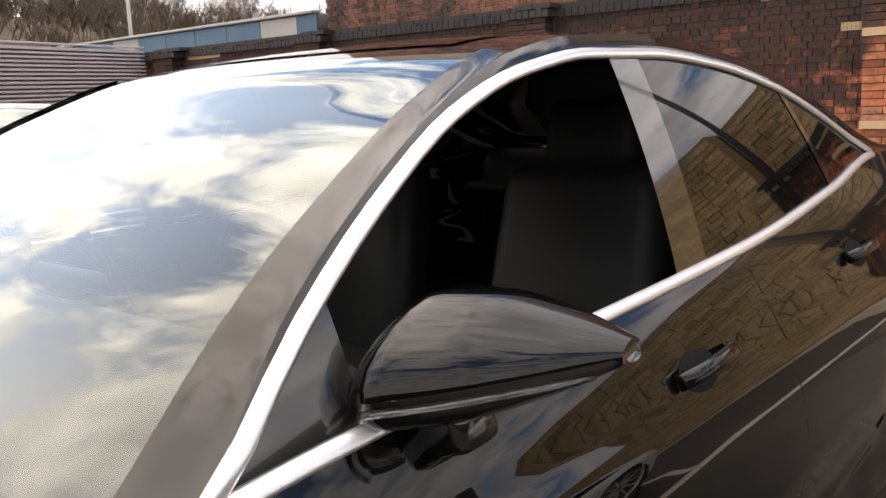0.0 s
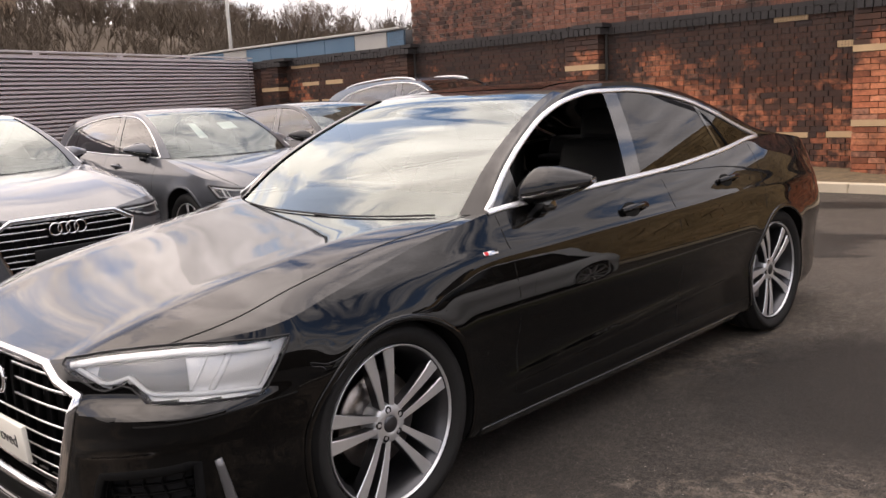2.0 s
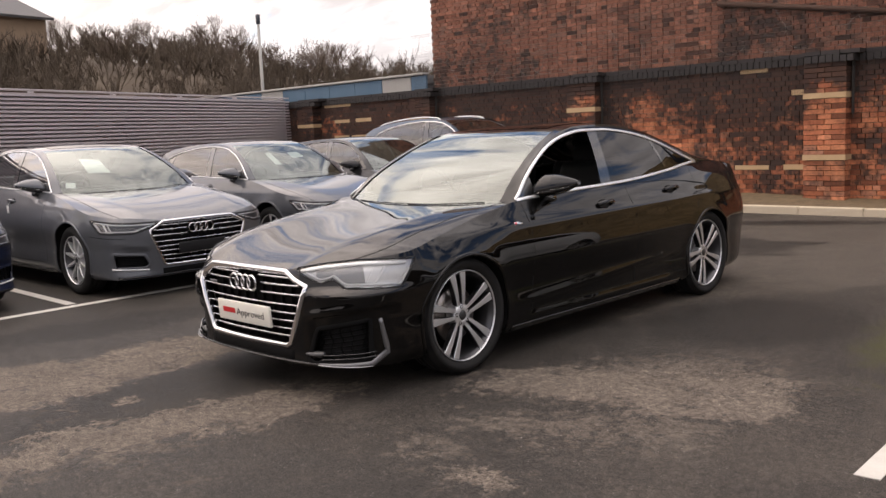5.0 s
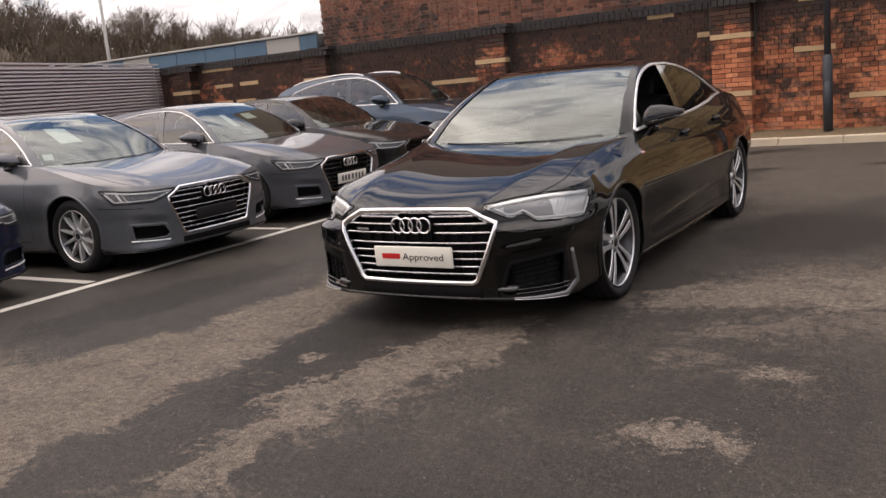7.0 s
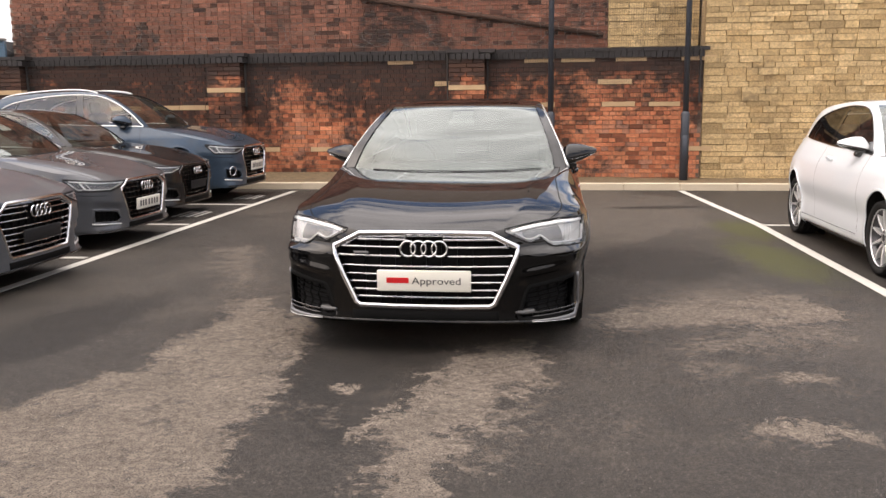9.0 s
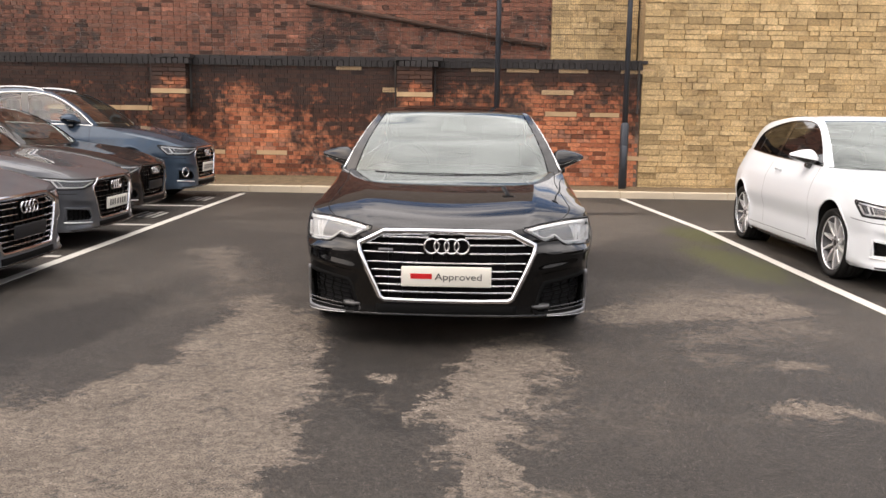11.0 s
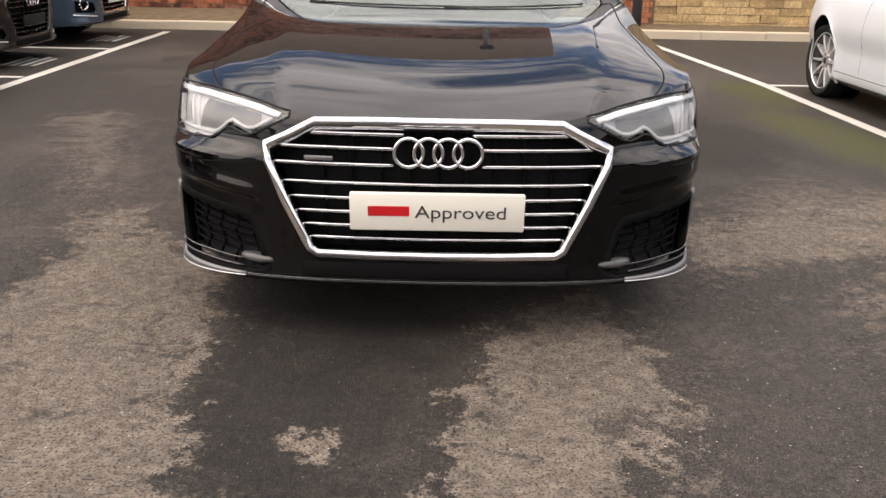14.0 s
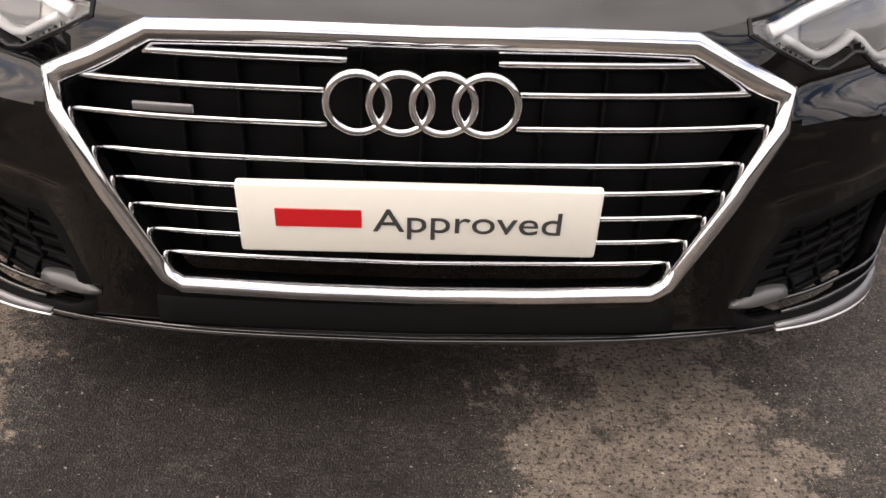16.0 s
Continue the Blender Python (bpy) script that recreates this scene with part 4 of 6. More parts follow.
        if not fine:
            q = np.linspace(va + .01, vb + .02, 16)
            p, nn = on_skin(q, np.linspace(.262, .285, 16), 0.0)
            put("intake_strip", mk(ribbon(p, nn, bar_section(.014, .010))), SATIN, "", True, vt)
            continue
        q = np.concatenate([np.linspace(s_y(-.645), s_y(-.605), 8), np.linspace(s_y(-.70), s_x(.605), 12)])
        zq = np.concatenate([np.linspace(.447, .262, 8), np.linspace(.208, .206, 12)])
        p, nn = on_skin(q, zq, 0.004)
        gb = ribbon(p, nn, [(-1, -.02), (-.95, .002), (-.5, .007), (.5, .006), (.95, .001), (1, -.02)])
        wid = np.repeat(np.concatenate([np.linspace(.011, .018, 8), np.linspace(.016, .006, 12)]), 6)
        mid = np.repeat(p, 6, 0)
        vb_ = np.array(gb[0])
        side_ = np.repeat(unit(np.cross(unit(np.gradient(p, axis=0)), nn)), 6, 0)
        fac = ((vb_ - mid) * side_).sum(1, keepdims=True)
        vb_ = vb_ - side_ * fac * (1 - wid[:, None])
        put("intake_blade", mk((vb_, gb[1])), BLADE, "dull silver blade", True, vt)
        q = np.linspace(s_y(-.70), s_x(.605), 16)
        p, nn = on_skin(q, np.linspace(.196, .201, 16), 0.006)
        put("blade_edge", mk(ribbon(p, nn, bar_section(.004, .006))), SATIN, "bright lower edge of the blade", True, vt)
        for za, zb in ((.246, .226), (.270, .246)):
            q = np.linspace(vb + .03, s_x(.615), 14)
            p, nn = on_skin(q, np.linspace(za, zb, 14), 0.002)
            put("intake_blade", mk(ribbon(p, unit(nn + np.array([0, 0, .5])), bar_section(.007, .008))), PIANO, "", True, vt)
        # a short fin at the inner foot of the intake
        q = np.linspace(s_x(.515), s_x(.625), 9)
        p, nn = on_skin(q, np.linspace(.258, .262, 9), 0.006)
        gf = ribbon(p, unit(nn + np.array([0, 0, .9])), [(-1, -.02), (-1, 0), (0, .004), (1, 0), (1, -.02)])
        wf_ = np.repeat(.002 + .014 * np.sin(np.linspace(.1, 2.5, 9)), 5)
        mid = np.repeat(p, 5, 0)
        side_ = np.repeat(unit(np.cross(unit(np.gradient(p, axis=0)), unit(nn + np.array([0, 0, .9])))), 5, 0)
        vf_ = np.array(gf[0])
        fac = ((vf_ - mid) * side_).sum(1, keepdims=True)
        put("intake_fin", mk((vf_ - side_ * fac * (1 - wf_[:, None]), gf[1])), FIN, "", True, vt)
    # front lip
    lip_w = s_x(.64 if fine else .80)
    q = np.linspace(-lip_w, lip_w, 60)
    fwd = D_FRONT(.200) * (1 - .25 * (np.abs(q) / lip_w) ** 4) + (.014 if fine else .006) * (1 - (np.abs(q) / lip_w) ** 2)
    p, nn = on_skin(q, .200 + 0 * q, fwd)
    nn = unit(nn * np.array([1, 1, 0]))
    put("front_lip", ribbon(p, nn, [(-.010, -.03), (-.006, -.002), (-.002, 0), (.002, -.001), (.007, -.008), (.010, -.09)]), PIANO)
    p, nn = on_skin(q, .207 + 0 * q, fwd - .001)
    nn = unit(nn * np.array([1, 1, 0]))
    put("lip_strip", ribbon(p, nn, bar_section(.004, .003)), PIANO)
    q = np.linspace(-s_x(.42), s_x(.42), 30)
    p, nn = on_skin(q, .236 + 0 * q, -0.008)
    put("lower_intake", ribbon(p, nn, [(-.030, -.03), (-.030, .006), (-.022, .010), (.022, .010), (.030, .006), (.030, -.03)]), PIT)

    # mirrors: a cap with its peak inboard, tapering to the outer end, over a flat black base
    v, nu_, nv_ = [], 26, 28
    m_top = mono((0, .08, .20, .40, .70, 1.0), (1.078, 1.104, 1.123, 1.122, 1.106, 1.080))
    m_half = mono((0, .10, .40, .75, 1.0), (.086, .108, .098, .062, .020))
    m_seam = lambda q: 1.016 + .048 * q
    m_base = mono((0, .3, .7, 1.0), (.968, .978, 1.015, 1.054))
    for i in range(nu_):
        a = i / (nu_ - 1)
        row = []
        for j in range(nv_):
            b = 2 * math.pi * j / nv_
            c_, s_ = math.cos(b), math.sin(b)
            cy_ = math.copysign(abs(c_) ** (.5 if c_ > 0 else 1.2), c_)
            hz = float(m_top(a) - m_seam(a)) if s_ > 0 else float(m_seam(a) - m_base(a))
            row.append((.778 + .250 * a, .880 + .088 * a + float(m_half(a)) * cy_, m_seam(a) + hz * math.copysign(abs(s_) ** (1.2 if s_ > 0 else .55), s_)))
        v.append(row)
    V = np.array(v).reshape(-1, 3)
    f, low = [], []
    for i in range(nu_ - 1):
        for j in range(nv_):
            t = (i * nv_ + j, i * nv_ + (j + 1) % nv_, (i + 1) * nv_ + (j + 1) % nv_, (i + 1) * nv_ + j)
            (f if j < nv_ // 2 else low).append(t)
    low += [tuple(range(nv_)), tuple((nu_ - 1) * nv_ + j for j in range(nv_ - 1, -1, -1))]
    for sg in (1, -1):
        mk = (lambda g_: g_) if sg > 0 else mirrored
        mi = put("door_mirror", mk((V, f)), paint_mat, "door mirror")
        put("mirror_base", mk((V, low)), PIANO, "", True, mi)
        put("mirror_arm", mk(rbox(.13, .075, .07, .018, 2, (.815, .90, .965), (0, -18, 0))), PIANO, "", True, mi)
        a = np.linspace(.12, .92, 14)
        put("indicator", mk(tube(np.stack([.778 + .250 * a, .880 + .088 * a - m_half(a) - .0005, m_seam(a) - .014], -1), .0035)), LENS, "", True, mi)
    # handles
    for yh, zh in (((1.49, .880), (2.41, .912)) if doors == 2 else ((1.70, .885),)):
        q = np.linspace(yh - .10, yh + .10, 14)
        p, nn = on_skin(s_y(q), zh + .02 * (q - yh), 0.0)
        bow = np.sin(np.linspace(0, 1, 14) * math.pi)[:, None] ** .5
        hb = both("door_handle", ribbon(p + nn * (.006 + .026 * bow), nn, bar_section(.026, .010)), paint_mat)
        # flat oval on the skin; its dark colour is the hollow's shade, except on three-doors
        a = np.linspace(0, 2 * math.pi, 21)[:-1]
        p, nn = on_skin(s_y(yh - .02 + .065 * np.cos(a)), zh + .030 * np.sin(a), .0008)
        ring_ = list(range(20))
        both("handle_recess", (p, [tuple(ring_)]), paint_mat if doors == 1 else LINER, "", False)
    # fender badge
    if fine:
        sb = s_y(.51)
        c, nv = skin(sb, .845, .002), Vector(normal(sb, .845))
        mm = Matrix.Translation(c) @ nv.to_track_quat("X", "Z").to_matrix().to_4x4()
        bd = both("fender_badge", moved(rbox(.005, .075, .017, .002, 2), mm), CHROME, "small bright badge with a red end")
        both("badge_inlay", moved(rbox(.005, .020, .015, .002, 2, (.0015, -.026, 0)), mm), REDP)
    # rear lamps
    q = np.linspace(s_y(3.62), run[-1] - .35, 20)
    both("tail_lamp", flip(patch(s_y(3.80), run[-1] - .35, lambda t: .83 + 0 * t, lambda t: .97 + 0 * t, .003, 20, 4)), REDP)

    # wheels
    key, wr, rim, sty = wheel
    for yy in (0.0, wb):
        for sg in (1, -1):
            add_wheel(car, key, sg * (half - .055), yy, wr, rim, sty, 17 * (yy > 0) + 8 * (sg > 0))
    # floor and cabin
    put("underbody", rbox(1.40, 4.4, .10, .04, 2, (0, 1.5, .235)), LINER)
    put("dashboard", rbox(1.36, .46, .26, .08, 3, (0, .78, .86)), CLOTH)
    put("floor_pan", rbox(1.5, 2.4, .04, .01, 1, (0, 1.9, .34)), CLOTH)
    put("parcel_shelf", rbox(1.2, .7, .05, .02, 2, (0, 3.05, .98)), CLOTH)
    put("bulkhead", rbox(1.5, .06, .6, .02, 2, (0, .50, .62)), LINER)
    a = np.linspace(0, 2 * math.pi, 33)
    st = tube(np.stack([-.37 + .18 * np.cos(a), 1.08 - .06 * np.sin(a), .98 + .17 * np.sin(a)], -1), .014, 8)
    put("steering_wheel", join(st, rbox(.34, .03, .05, .012, 2, (-.37, 1.08, .98), (20, 0, 0))), CLOTH)
    for xx in (-.37, .37):
        se = put("seat", join(rbox(.50, .52, .16, .06, 3, (xx, 1.62, .56), (6, 0, 0)), rbox(.50, .15, .60, .06, 3, (xx, 1.93, .86), (-14, 0, 0), (.86, 1)),), CLOTH, "black leather front seat")
        put("headrest", rbox(.26, .10, .18, .045, 3, (xx, 2.03, 1.22), (-10, 0, 0)), CLOTH, "", True, se)
        for q in (-.05, .05):
            put("headrest_post", tube([(xx + q, 2.00, 1.10), (xx + q, 2.02, 1.19)], .007), CHROME, "", True, se)
    put("rear_bench", join(rbox(1.26, .5, .18, .06, 3, (0, 2.55, .58)), rbox(1.26, .16, .56, .06, 3, (0, 2.86, .84), (-16, 0, 0))), CLOTH)
    put("interior_mirror", rbox(.20, .03, .06, .012, 2, (0, 1.12, 1.27), (-20, 0, 0)), PIANO)
    put("sensor_housing", rbox(.16, .12, .035, .012, 2, (0, 1.20, 1.325), (24, 0, 0)), PIANO)
    # wipers
    for x0, x1, y1 in ((-.56, .10, .60), (.02, .62, .62)):
        q = np.linspace(0, 1, 12)
        ax = x0 + (x1 - x0) * q
        tpar = ax / .80
        pt = roof_at(.012 + .022 * np.sin(q * math.pi * .6), np.clip(tpar, -.9, .9)) + np.array([0, -.006, .006])
        put("wiper", tube(pt, .004, 6), PLASTIC)
    for i0, i1, t0, t1 in papers:
        pts = roof_at(np.array([[i0, i0], [i1, i1]]), np.array([[t0, t1], [t0 + .02, t1 + .02]])) + np.array([0, .03, -.025])
        sh = thing("paper_sheet", "white printed paper sheet behind the windscreen", "paper", m, "papers in the windscreens")
        a_, b_ = grid(pts)
        c_ = np.concatenate([a_, a_ + np.array([0, .001, -.001])])
        part("sheet", (warp(c_), [tuple(b_[0]), tuple(q_ + 4 for q_ in reversed(b_[0])), (0, 1, 5, 4), (1, 3, 7, 5), (3, 2, 6, 7), (2, 0, 4, 6)]), PAPER, sh, "", False)
    if rails:
        ii = np.linspace(4.3, 9.4, 24)
        p = roof_at(ii, .93) + np.array([0, 0, .035]) * np.sin(np.linspace(0, 1, 24) * math.pi)[:, None] ** .3
        both("roof_rack_rail", tube(p - np.array([0, 0, .012]), .010, 8), SATIN, "silver roof rail")
    return car

# ---------------------------------------------------------------- yard


def asphalt():
    m = Mat("worn_asphalt")
    big = m.noise(0.55, 5.0, 0.6, 0.4)
    mid = m.noise(2.6, 6.0, 0.65, 0.6)
    fine = m.noise(60, 3.0)
    grit = m.noise(260, 2.0)
    rag = m.noise(9, 6.0, 0.70, 0.3)
    speck = m.noise(34, 4.0, 0.7)
    lump = m.math("SUBTRACT", mid, 0.5)
    chip = m.math("SUBTRACT", rag, 0.5)
    wave = m.math("ADD", m.math("ADD", m.math("MULTIPLY", lump, 1.5), m.math("MULTIPLY", chip, 1.5)), m.math("MULTIPLY", m.math("SUBTRACT", speck, 0.5), 1.1))

    def vec(op, a, b=None):
        n = m.node("ShaderNodeVectorMath")
        n.operation = op
        for i, v in enumerate((a, b)):
            if isinstance(v, tuple):
                n.inputs[i].default_value = v
            elif v is not None:
                m.link(v, n.inputs[i])
        return n

    def band(x0, y0, x1, y1, w0, w1):
        """How far inside a tapering strip from one end to the other, in metres."""
        ax = (x1 - x0, y1 - y0, 0.0)
        rel = vec("SUBTRACT", m.pos, (x0, y0, 0.0)).outputs[0]
        t = m.math("MULTIPLY", vec("DOT_PRODUCT", rel, ax).outputs["Value"], 1 / (ax[0] ** 2 + ax[1] ** 2))
        t.node.use_clamp = True
        on = vec("SCALE", ax)
        m.link(t, on.inputs["Scale"])
        away = vec("LENGTH", vec("SUBTRACT", rel, on.outputs[0]).outputs[0]).outputs["Value"]
        return m.math("SUBTRACT", m.math("ADD", m.math("MULTIPLY", t, w1 - w0), w0), away)

    def widest(rows):
        out_ = None
        for r_ in rows:
            q = band(*r_)
            out_ = q if out_ is None else m.math("MAXIMUM", out_, q)
        return out_

    # damp stains
    damp = None
    for x, y, a, b, turn in DAMP:
        mp = m.node("ShaderNodeMapping")
        mp.vector_type = "TEXTURE"
        mp.inputs["Location"].default_value = (x, y, 0)
        mp.inputs["Rotation"].default_value = (0, 0, radians(turn))
        mp.inputs["Scale"].default_value = (a, b, 1)
        m.link(m.pos, mp.inputs["Vector"])
        ln = m.node("ShaderNodeVectorMath")
        ln.operation = "LENGTH"
        m.link(mp.outputs[0], ln.inputs[0])
        one = m.math("SUBTRACT", 1.0, ln.outputs["Value"])
        damp = one if damp is None else m.math("MAXIMUM", damp, one)
    edge = m.math("ADD", m.math("ADD", m.math("MULTIPLY", lump, 0.75), m.math("MULTIPLY", chip, 0.62)), m.math("MULTIPLY", m.math("SUBTRACT", speck, 0.5), 0.26))
    solid = m.step(m.math("ADD", widest(DRY_BANDS), edge), -0.012, 0.030)
    # thin, broken drying: only the higher chippings have dried
    sparse = m.math("ADD", m.math("MULTIPLY", widest(DRY_THIN), 0.55), m.math("ADD", m.math("MULTIPLY", chip, 0.95), m.math("MULTIPLY", m.math("SUBTRACT", speck, 0.5), 0.45)))
    thin = m.math("MULTIPLY", m.step(sparse, 0.06, 0.16), 0.68)
    dry = m.math("MAXIMUM", solid, thin)
    # chipped dark holes through the dried skin
    pit = m.step(m.math("ADD", m.noise(5.2, 6.0, 0.72, 0.6), m.math("MULTIPLY", m.math("SUBTRACT", speck, 0.5), 0.35)), 0.425, 0.375)
    dry = m.math("MULTIPLY", dry, m.math("SUBTRACT", 1.0, m.math("MULTIPLY", pit, 0.8)))
    faint = m.math("MULTIPLY", m.step(m.math("ADD", big, m.math("MULTIPLY", wave, 0.22)), 0.49, 0.64), 0.24)
    dry = m.math("MAXIMUM", dry, faint)
    # half dried ground between the damp stains
    half_dry = m.step(m.math("ADD", widest(DRY_MILD), m.math("MULTIPLY", edge, 0.9)), -0.05, 0.25)
    wet = m.step(m.math("ADD", damp, m.math("MULTIPLY", wave, 0.45)), 0.0, 0.25)
    dry = m.math("MAXIMUM", dry, m.math("MULTIPLY", m.math("MULTIPLY", half_dry, m.math("SUBTRACT", 1.0, wet)), 0.40))
    dark = m.mix(m.step(fine, 0.36, 0.64), (0.0130, 0.0116, 0.0102), (0.041, 0.0358, 0.0312))
    pale = m.mix(mid, (0.120, 0.099, 0.080), (0.200, 0.168, 0.136))
    c = m.mix(m.math("MULTIPLY", dry, m.scaled(m.step(m.noise(14, 5.0, 0.7, 0.5), 0.34, 0.60), 0.78, 0.98)), dark, pale)
    c = m.mix(m.step(grit, 0.55, 0.66), c, m.mix(0.62, c, (0.26, 0.225, 0.185)))
    c = m.mix(m.math("MULTIPLY", m.step(m.noise(120, 2.0), 0.48, 0.36), 0.8), c, (0.012, 0.011, 0.010))
    c = m.mix(1.0, c, m.mix(1.0, m.scaled(m.step(m.noise(26, 5.0, 0.75), 0.32, 0.68), 0.55, 1.45), m.scaled(m.noise(3.5, 4.0), 0.7, 1.3), "MULTIPLY"), "MULTIPLY")
    c = m.mix(m.step(m.noise(85, 1.0), 0.735, 0.76), c, (0.42, 0.39, 0.34))
    dm = m.math("MULTIPLY", m.step(m.math("ADD", damp, m.math("MULTIPLY", wave, 0.8)), 0.0, 0.25), m.math("SUBTRACT", 1.0, dry))
    c = m.mix(m.math("MULTIPLY", dm, 0.85), c, m.mix(0.62, c, (0.004, 0.0035, 0.003)))
    moss = None
    for x, y, a, b, turn in MOSS:
        mp = m.node("ShaderNodeMapping")
        mp.vector_type = "TEXTURE"
        mp.inputs["Location"].default_value = (x, y, 0)
        mp.inputs["Rotation"].default_value = (0, 0, radians(turn))
        mp.inputs["Scale"].default_value = (a, b, 1)
        m.link(m.pos, mp.inputs["Vector"])
        ln = m.node("ShaderNodeVectorMath")
        ln.operation = "LENGTH"
        m.link(mp.outputs[0], ln.inputs[0])
        one = m.math("SUBTRACT", 1.0, ln.outputs["Value"])
        moss = one if moss is None else m.math("MAXIMUM", moss, one)
    mo = m.math("MULTIPLY", m.step(m.math("ADD", moss, m.math("MULTIPLY", wave, 0.8)), 0.0, 0.5), 0.85)
    c = m.mix(mo, c, (0.060, 0.062, 0.018))
    m.color(c)
    m.set(Specular_IOR_Level=0.25)
    m.rough(m.math("ADD", m.scaled(dry, 0.58, 0.88), m.math("MULTIPLY", m.math("SUBTRACT", grit, 0.5), 0.2)))
    m.bump(m.math("ADD", grit, m.math("MULTIPLY", fine, 0.6)), 0.9, 0.008)
    return m.m


# dried strips: from x, y to x, y, half width at each end
DRY_BANDS = [(1.25, .12, 2.3, .45, .24, .40), (.44, -.72, .40, -1.35, .20, .30), (.36, -1.35, .12, -2.05, .27, .20), (.20, -1.9, .16, -2.9, .16, .14), (-1.50, .40, -1.10, -.55, .10, .34), (-1.12, -.6, -1.10, -1.5, .40, .44),
             (-1.12, -1.5, -1.02, -2.6, .48, .42), (-1.0, -2.7, -.75, -3.6, .35, .25), (-1.35, -1.55, -1.80, -2.9, .35, .55), (1.69, -1.93, 1.91, -1.94, .11, .12), (1.95, -1.13, 2.08, -1.17, .05, .05), (-.37, -1.55, -.33, -1.55, .02, .02)]
DRY_THIN = [(.72, 1.9, .95, 3.9, .28, .42), (1.15, -.05, 2.0, .55, .35, .75), (1.6, -.6, 2.3, -.2, .30, .40), (1.5, -1.0, 2.1, -1.2, .22, .22), (.55, -1.75, .35, -2.4, .25, .25), (-1.75, .9, -2.4, 2.6, .25, .40), (-.9, -1.7, -.3, -2.0, .25, .15),
            (.3, -3.1, -.1, -4.2, .35, .4), (-2.3, -2.2, -2.0, -3.6, .4, .4), (.8, -1.9, 1.1, -1.95, .10, .12)]
DRY_MILD = [(.55, 2.35, 1.25, 3.75, .22, .55), (.9, 4.6, .3, 7.6, 1.3, 2.0), (1.8, 5.0, 1.6, 7.4, .9, 1.2)]
DAMP = [(.35, 5.18, .38, .10, 22), (.05, 6.05, .75, .18, 24), (-.55, 8.05, 1.3, .32, 24), (2.2, 6.6, .8, .2, 10), (-.27, -1.35, .55, 1.05, 5), (1.65, 2.15, .75, 1.0, 0), (-2.45, -.6, .45, 1.3, -8), (-.6, 5.6, 1.2, .9, 0)]
MOSS = [(2.72, 2.5, .40, 1.35, 6), (2.85, 4.4, .36, .9, 4)]
ASPHALT = asphalt()
LINEPAINT = plain("road_paint", (0.62, 0.60, 0.55), (0.40, 0.38, 0.34), 0.75, 9, bump=0.2)


def brick_mat(name, a, b, c, soot, island=False, spread=1.0, grain=0.35):
    m = Mat(name)
    if island:
        rnd = m.node("ShaderNodeNewGeometry").outputs["Random Per Island"]
    else:
        rnd = m.node("ShaderNodeObjectInfo").outputs["Random"]
    r = m.node("ShaderNodeValToRGB")
    e = r.color_ramp.elements
    e[0].color, e[1].color = (*a, 1), (*b, 1)
    e[0].position, e[1].position = 0.22, 0.66
    for at_, col_ in ((0.0, tuple(q * (1 - .72 * spread) for q in a)), (0.12, tuple(q * (1 - .4 * spread) for q in a)), (0.88, c), (1.0, tuple(q * (1 + .35 * spread) for q in b))):
        x = e.new(at_)
        x.color = (*col_, 1)
    m.link(rnd, r.inputs[0])
    n1 = m.noise(9.0, 5.0)
    n2 = m.noise(60, 3.0)
    col = m.mix(m.math("MULTIPLY", n1, 0.6), r.outputs[0], m.mix(0.5, r.outputs[0], (0.10, 0.05, 0.03)))
    mott = m.mix(1.0, m.scaled(m.step(m.noise(28, 5.0, 0.7), 0.3, 0.7), 1 - grain, 1 + grain), m.scaled(m.step(m.noise(1.7, 6.0, 0.65), 0.3, 0.7), 1 - grain * .6, 1 + grain * .5), "MULTIPLY")
    col = m.mix(1.0, col, mott, "MULTIPLY")
    # soot in drifting blotches, one brick darker than the next
    st = m.noise(0.62, 5.0, 0.6, 0.8, squash=(1, 1, 0.75))
    st = m.math("ADD", st, m.math("MULTIPLY", m.math("SUBTRACT", rnd, 0.5), 0.15))
    st = m.math("ADD", st, m.math("MULTIPLY", m.math("SUBTRACT", n1, 0.5), 0.34))
    st = m.math("ADD", st, m.math("MULTIPLY", m.math("SUBTRACT", m.noise(3.2, 6.0, 0.7, 0.5), 0.5), 0.62))
    sep_ = m.node("ShaderNodeSeparateXYZ")
    m.link(m.pos, sep_.inputs[0])
    st = m.math("ADD", st, m.math("MULTIPLY", m.step(sep_.outputs["Z"], 0.9, 2.35), soot[2]))
    # darker still from 1.92 to 2.10 m up, below the coping
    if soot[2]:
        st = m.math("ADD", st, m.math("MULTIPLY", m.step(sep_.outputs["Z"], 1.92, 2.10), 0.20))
    if soot[2]:
        st = m.math("SUBTRACT", st, m.math("MULTIPLY", m.step(sep_.outputs["X"], -5.0, -1.0), 0.07))
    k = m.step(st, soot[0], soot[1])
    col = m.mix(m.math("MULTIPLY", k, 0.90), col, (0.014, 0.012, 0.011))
    m.color(col)
    m.set(Roughness=0.9)
    m.bump(m.math("ADD", n2, n1), 0.5, 0.008)
    return m.m


BRICK = brick_mat("red_brick", (0.46, 0.150, 0.070), (0.58, 0.225, 0.108), (0.36, 0.175, 0.115), (0.42, 0.59, 0.20))
BRICKS = brick_mat("red_brick_mass", (0.46, 0.150, 0.070), (0.58, 0.225, 0.108), (0.36, 0.175, 0.115), (0.42, 0.59, 0.20), island=True)
UPPER = brick_mat("old_brick_mass", (0.205, 0.080, 0.050), (0.285, 0.118, 0.074), (0.21, 0.110, 0.078), (0.50, 0.68, 0.0), island=True, spread=1.3)
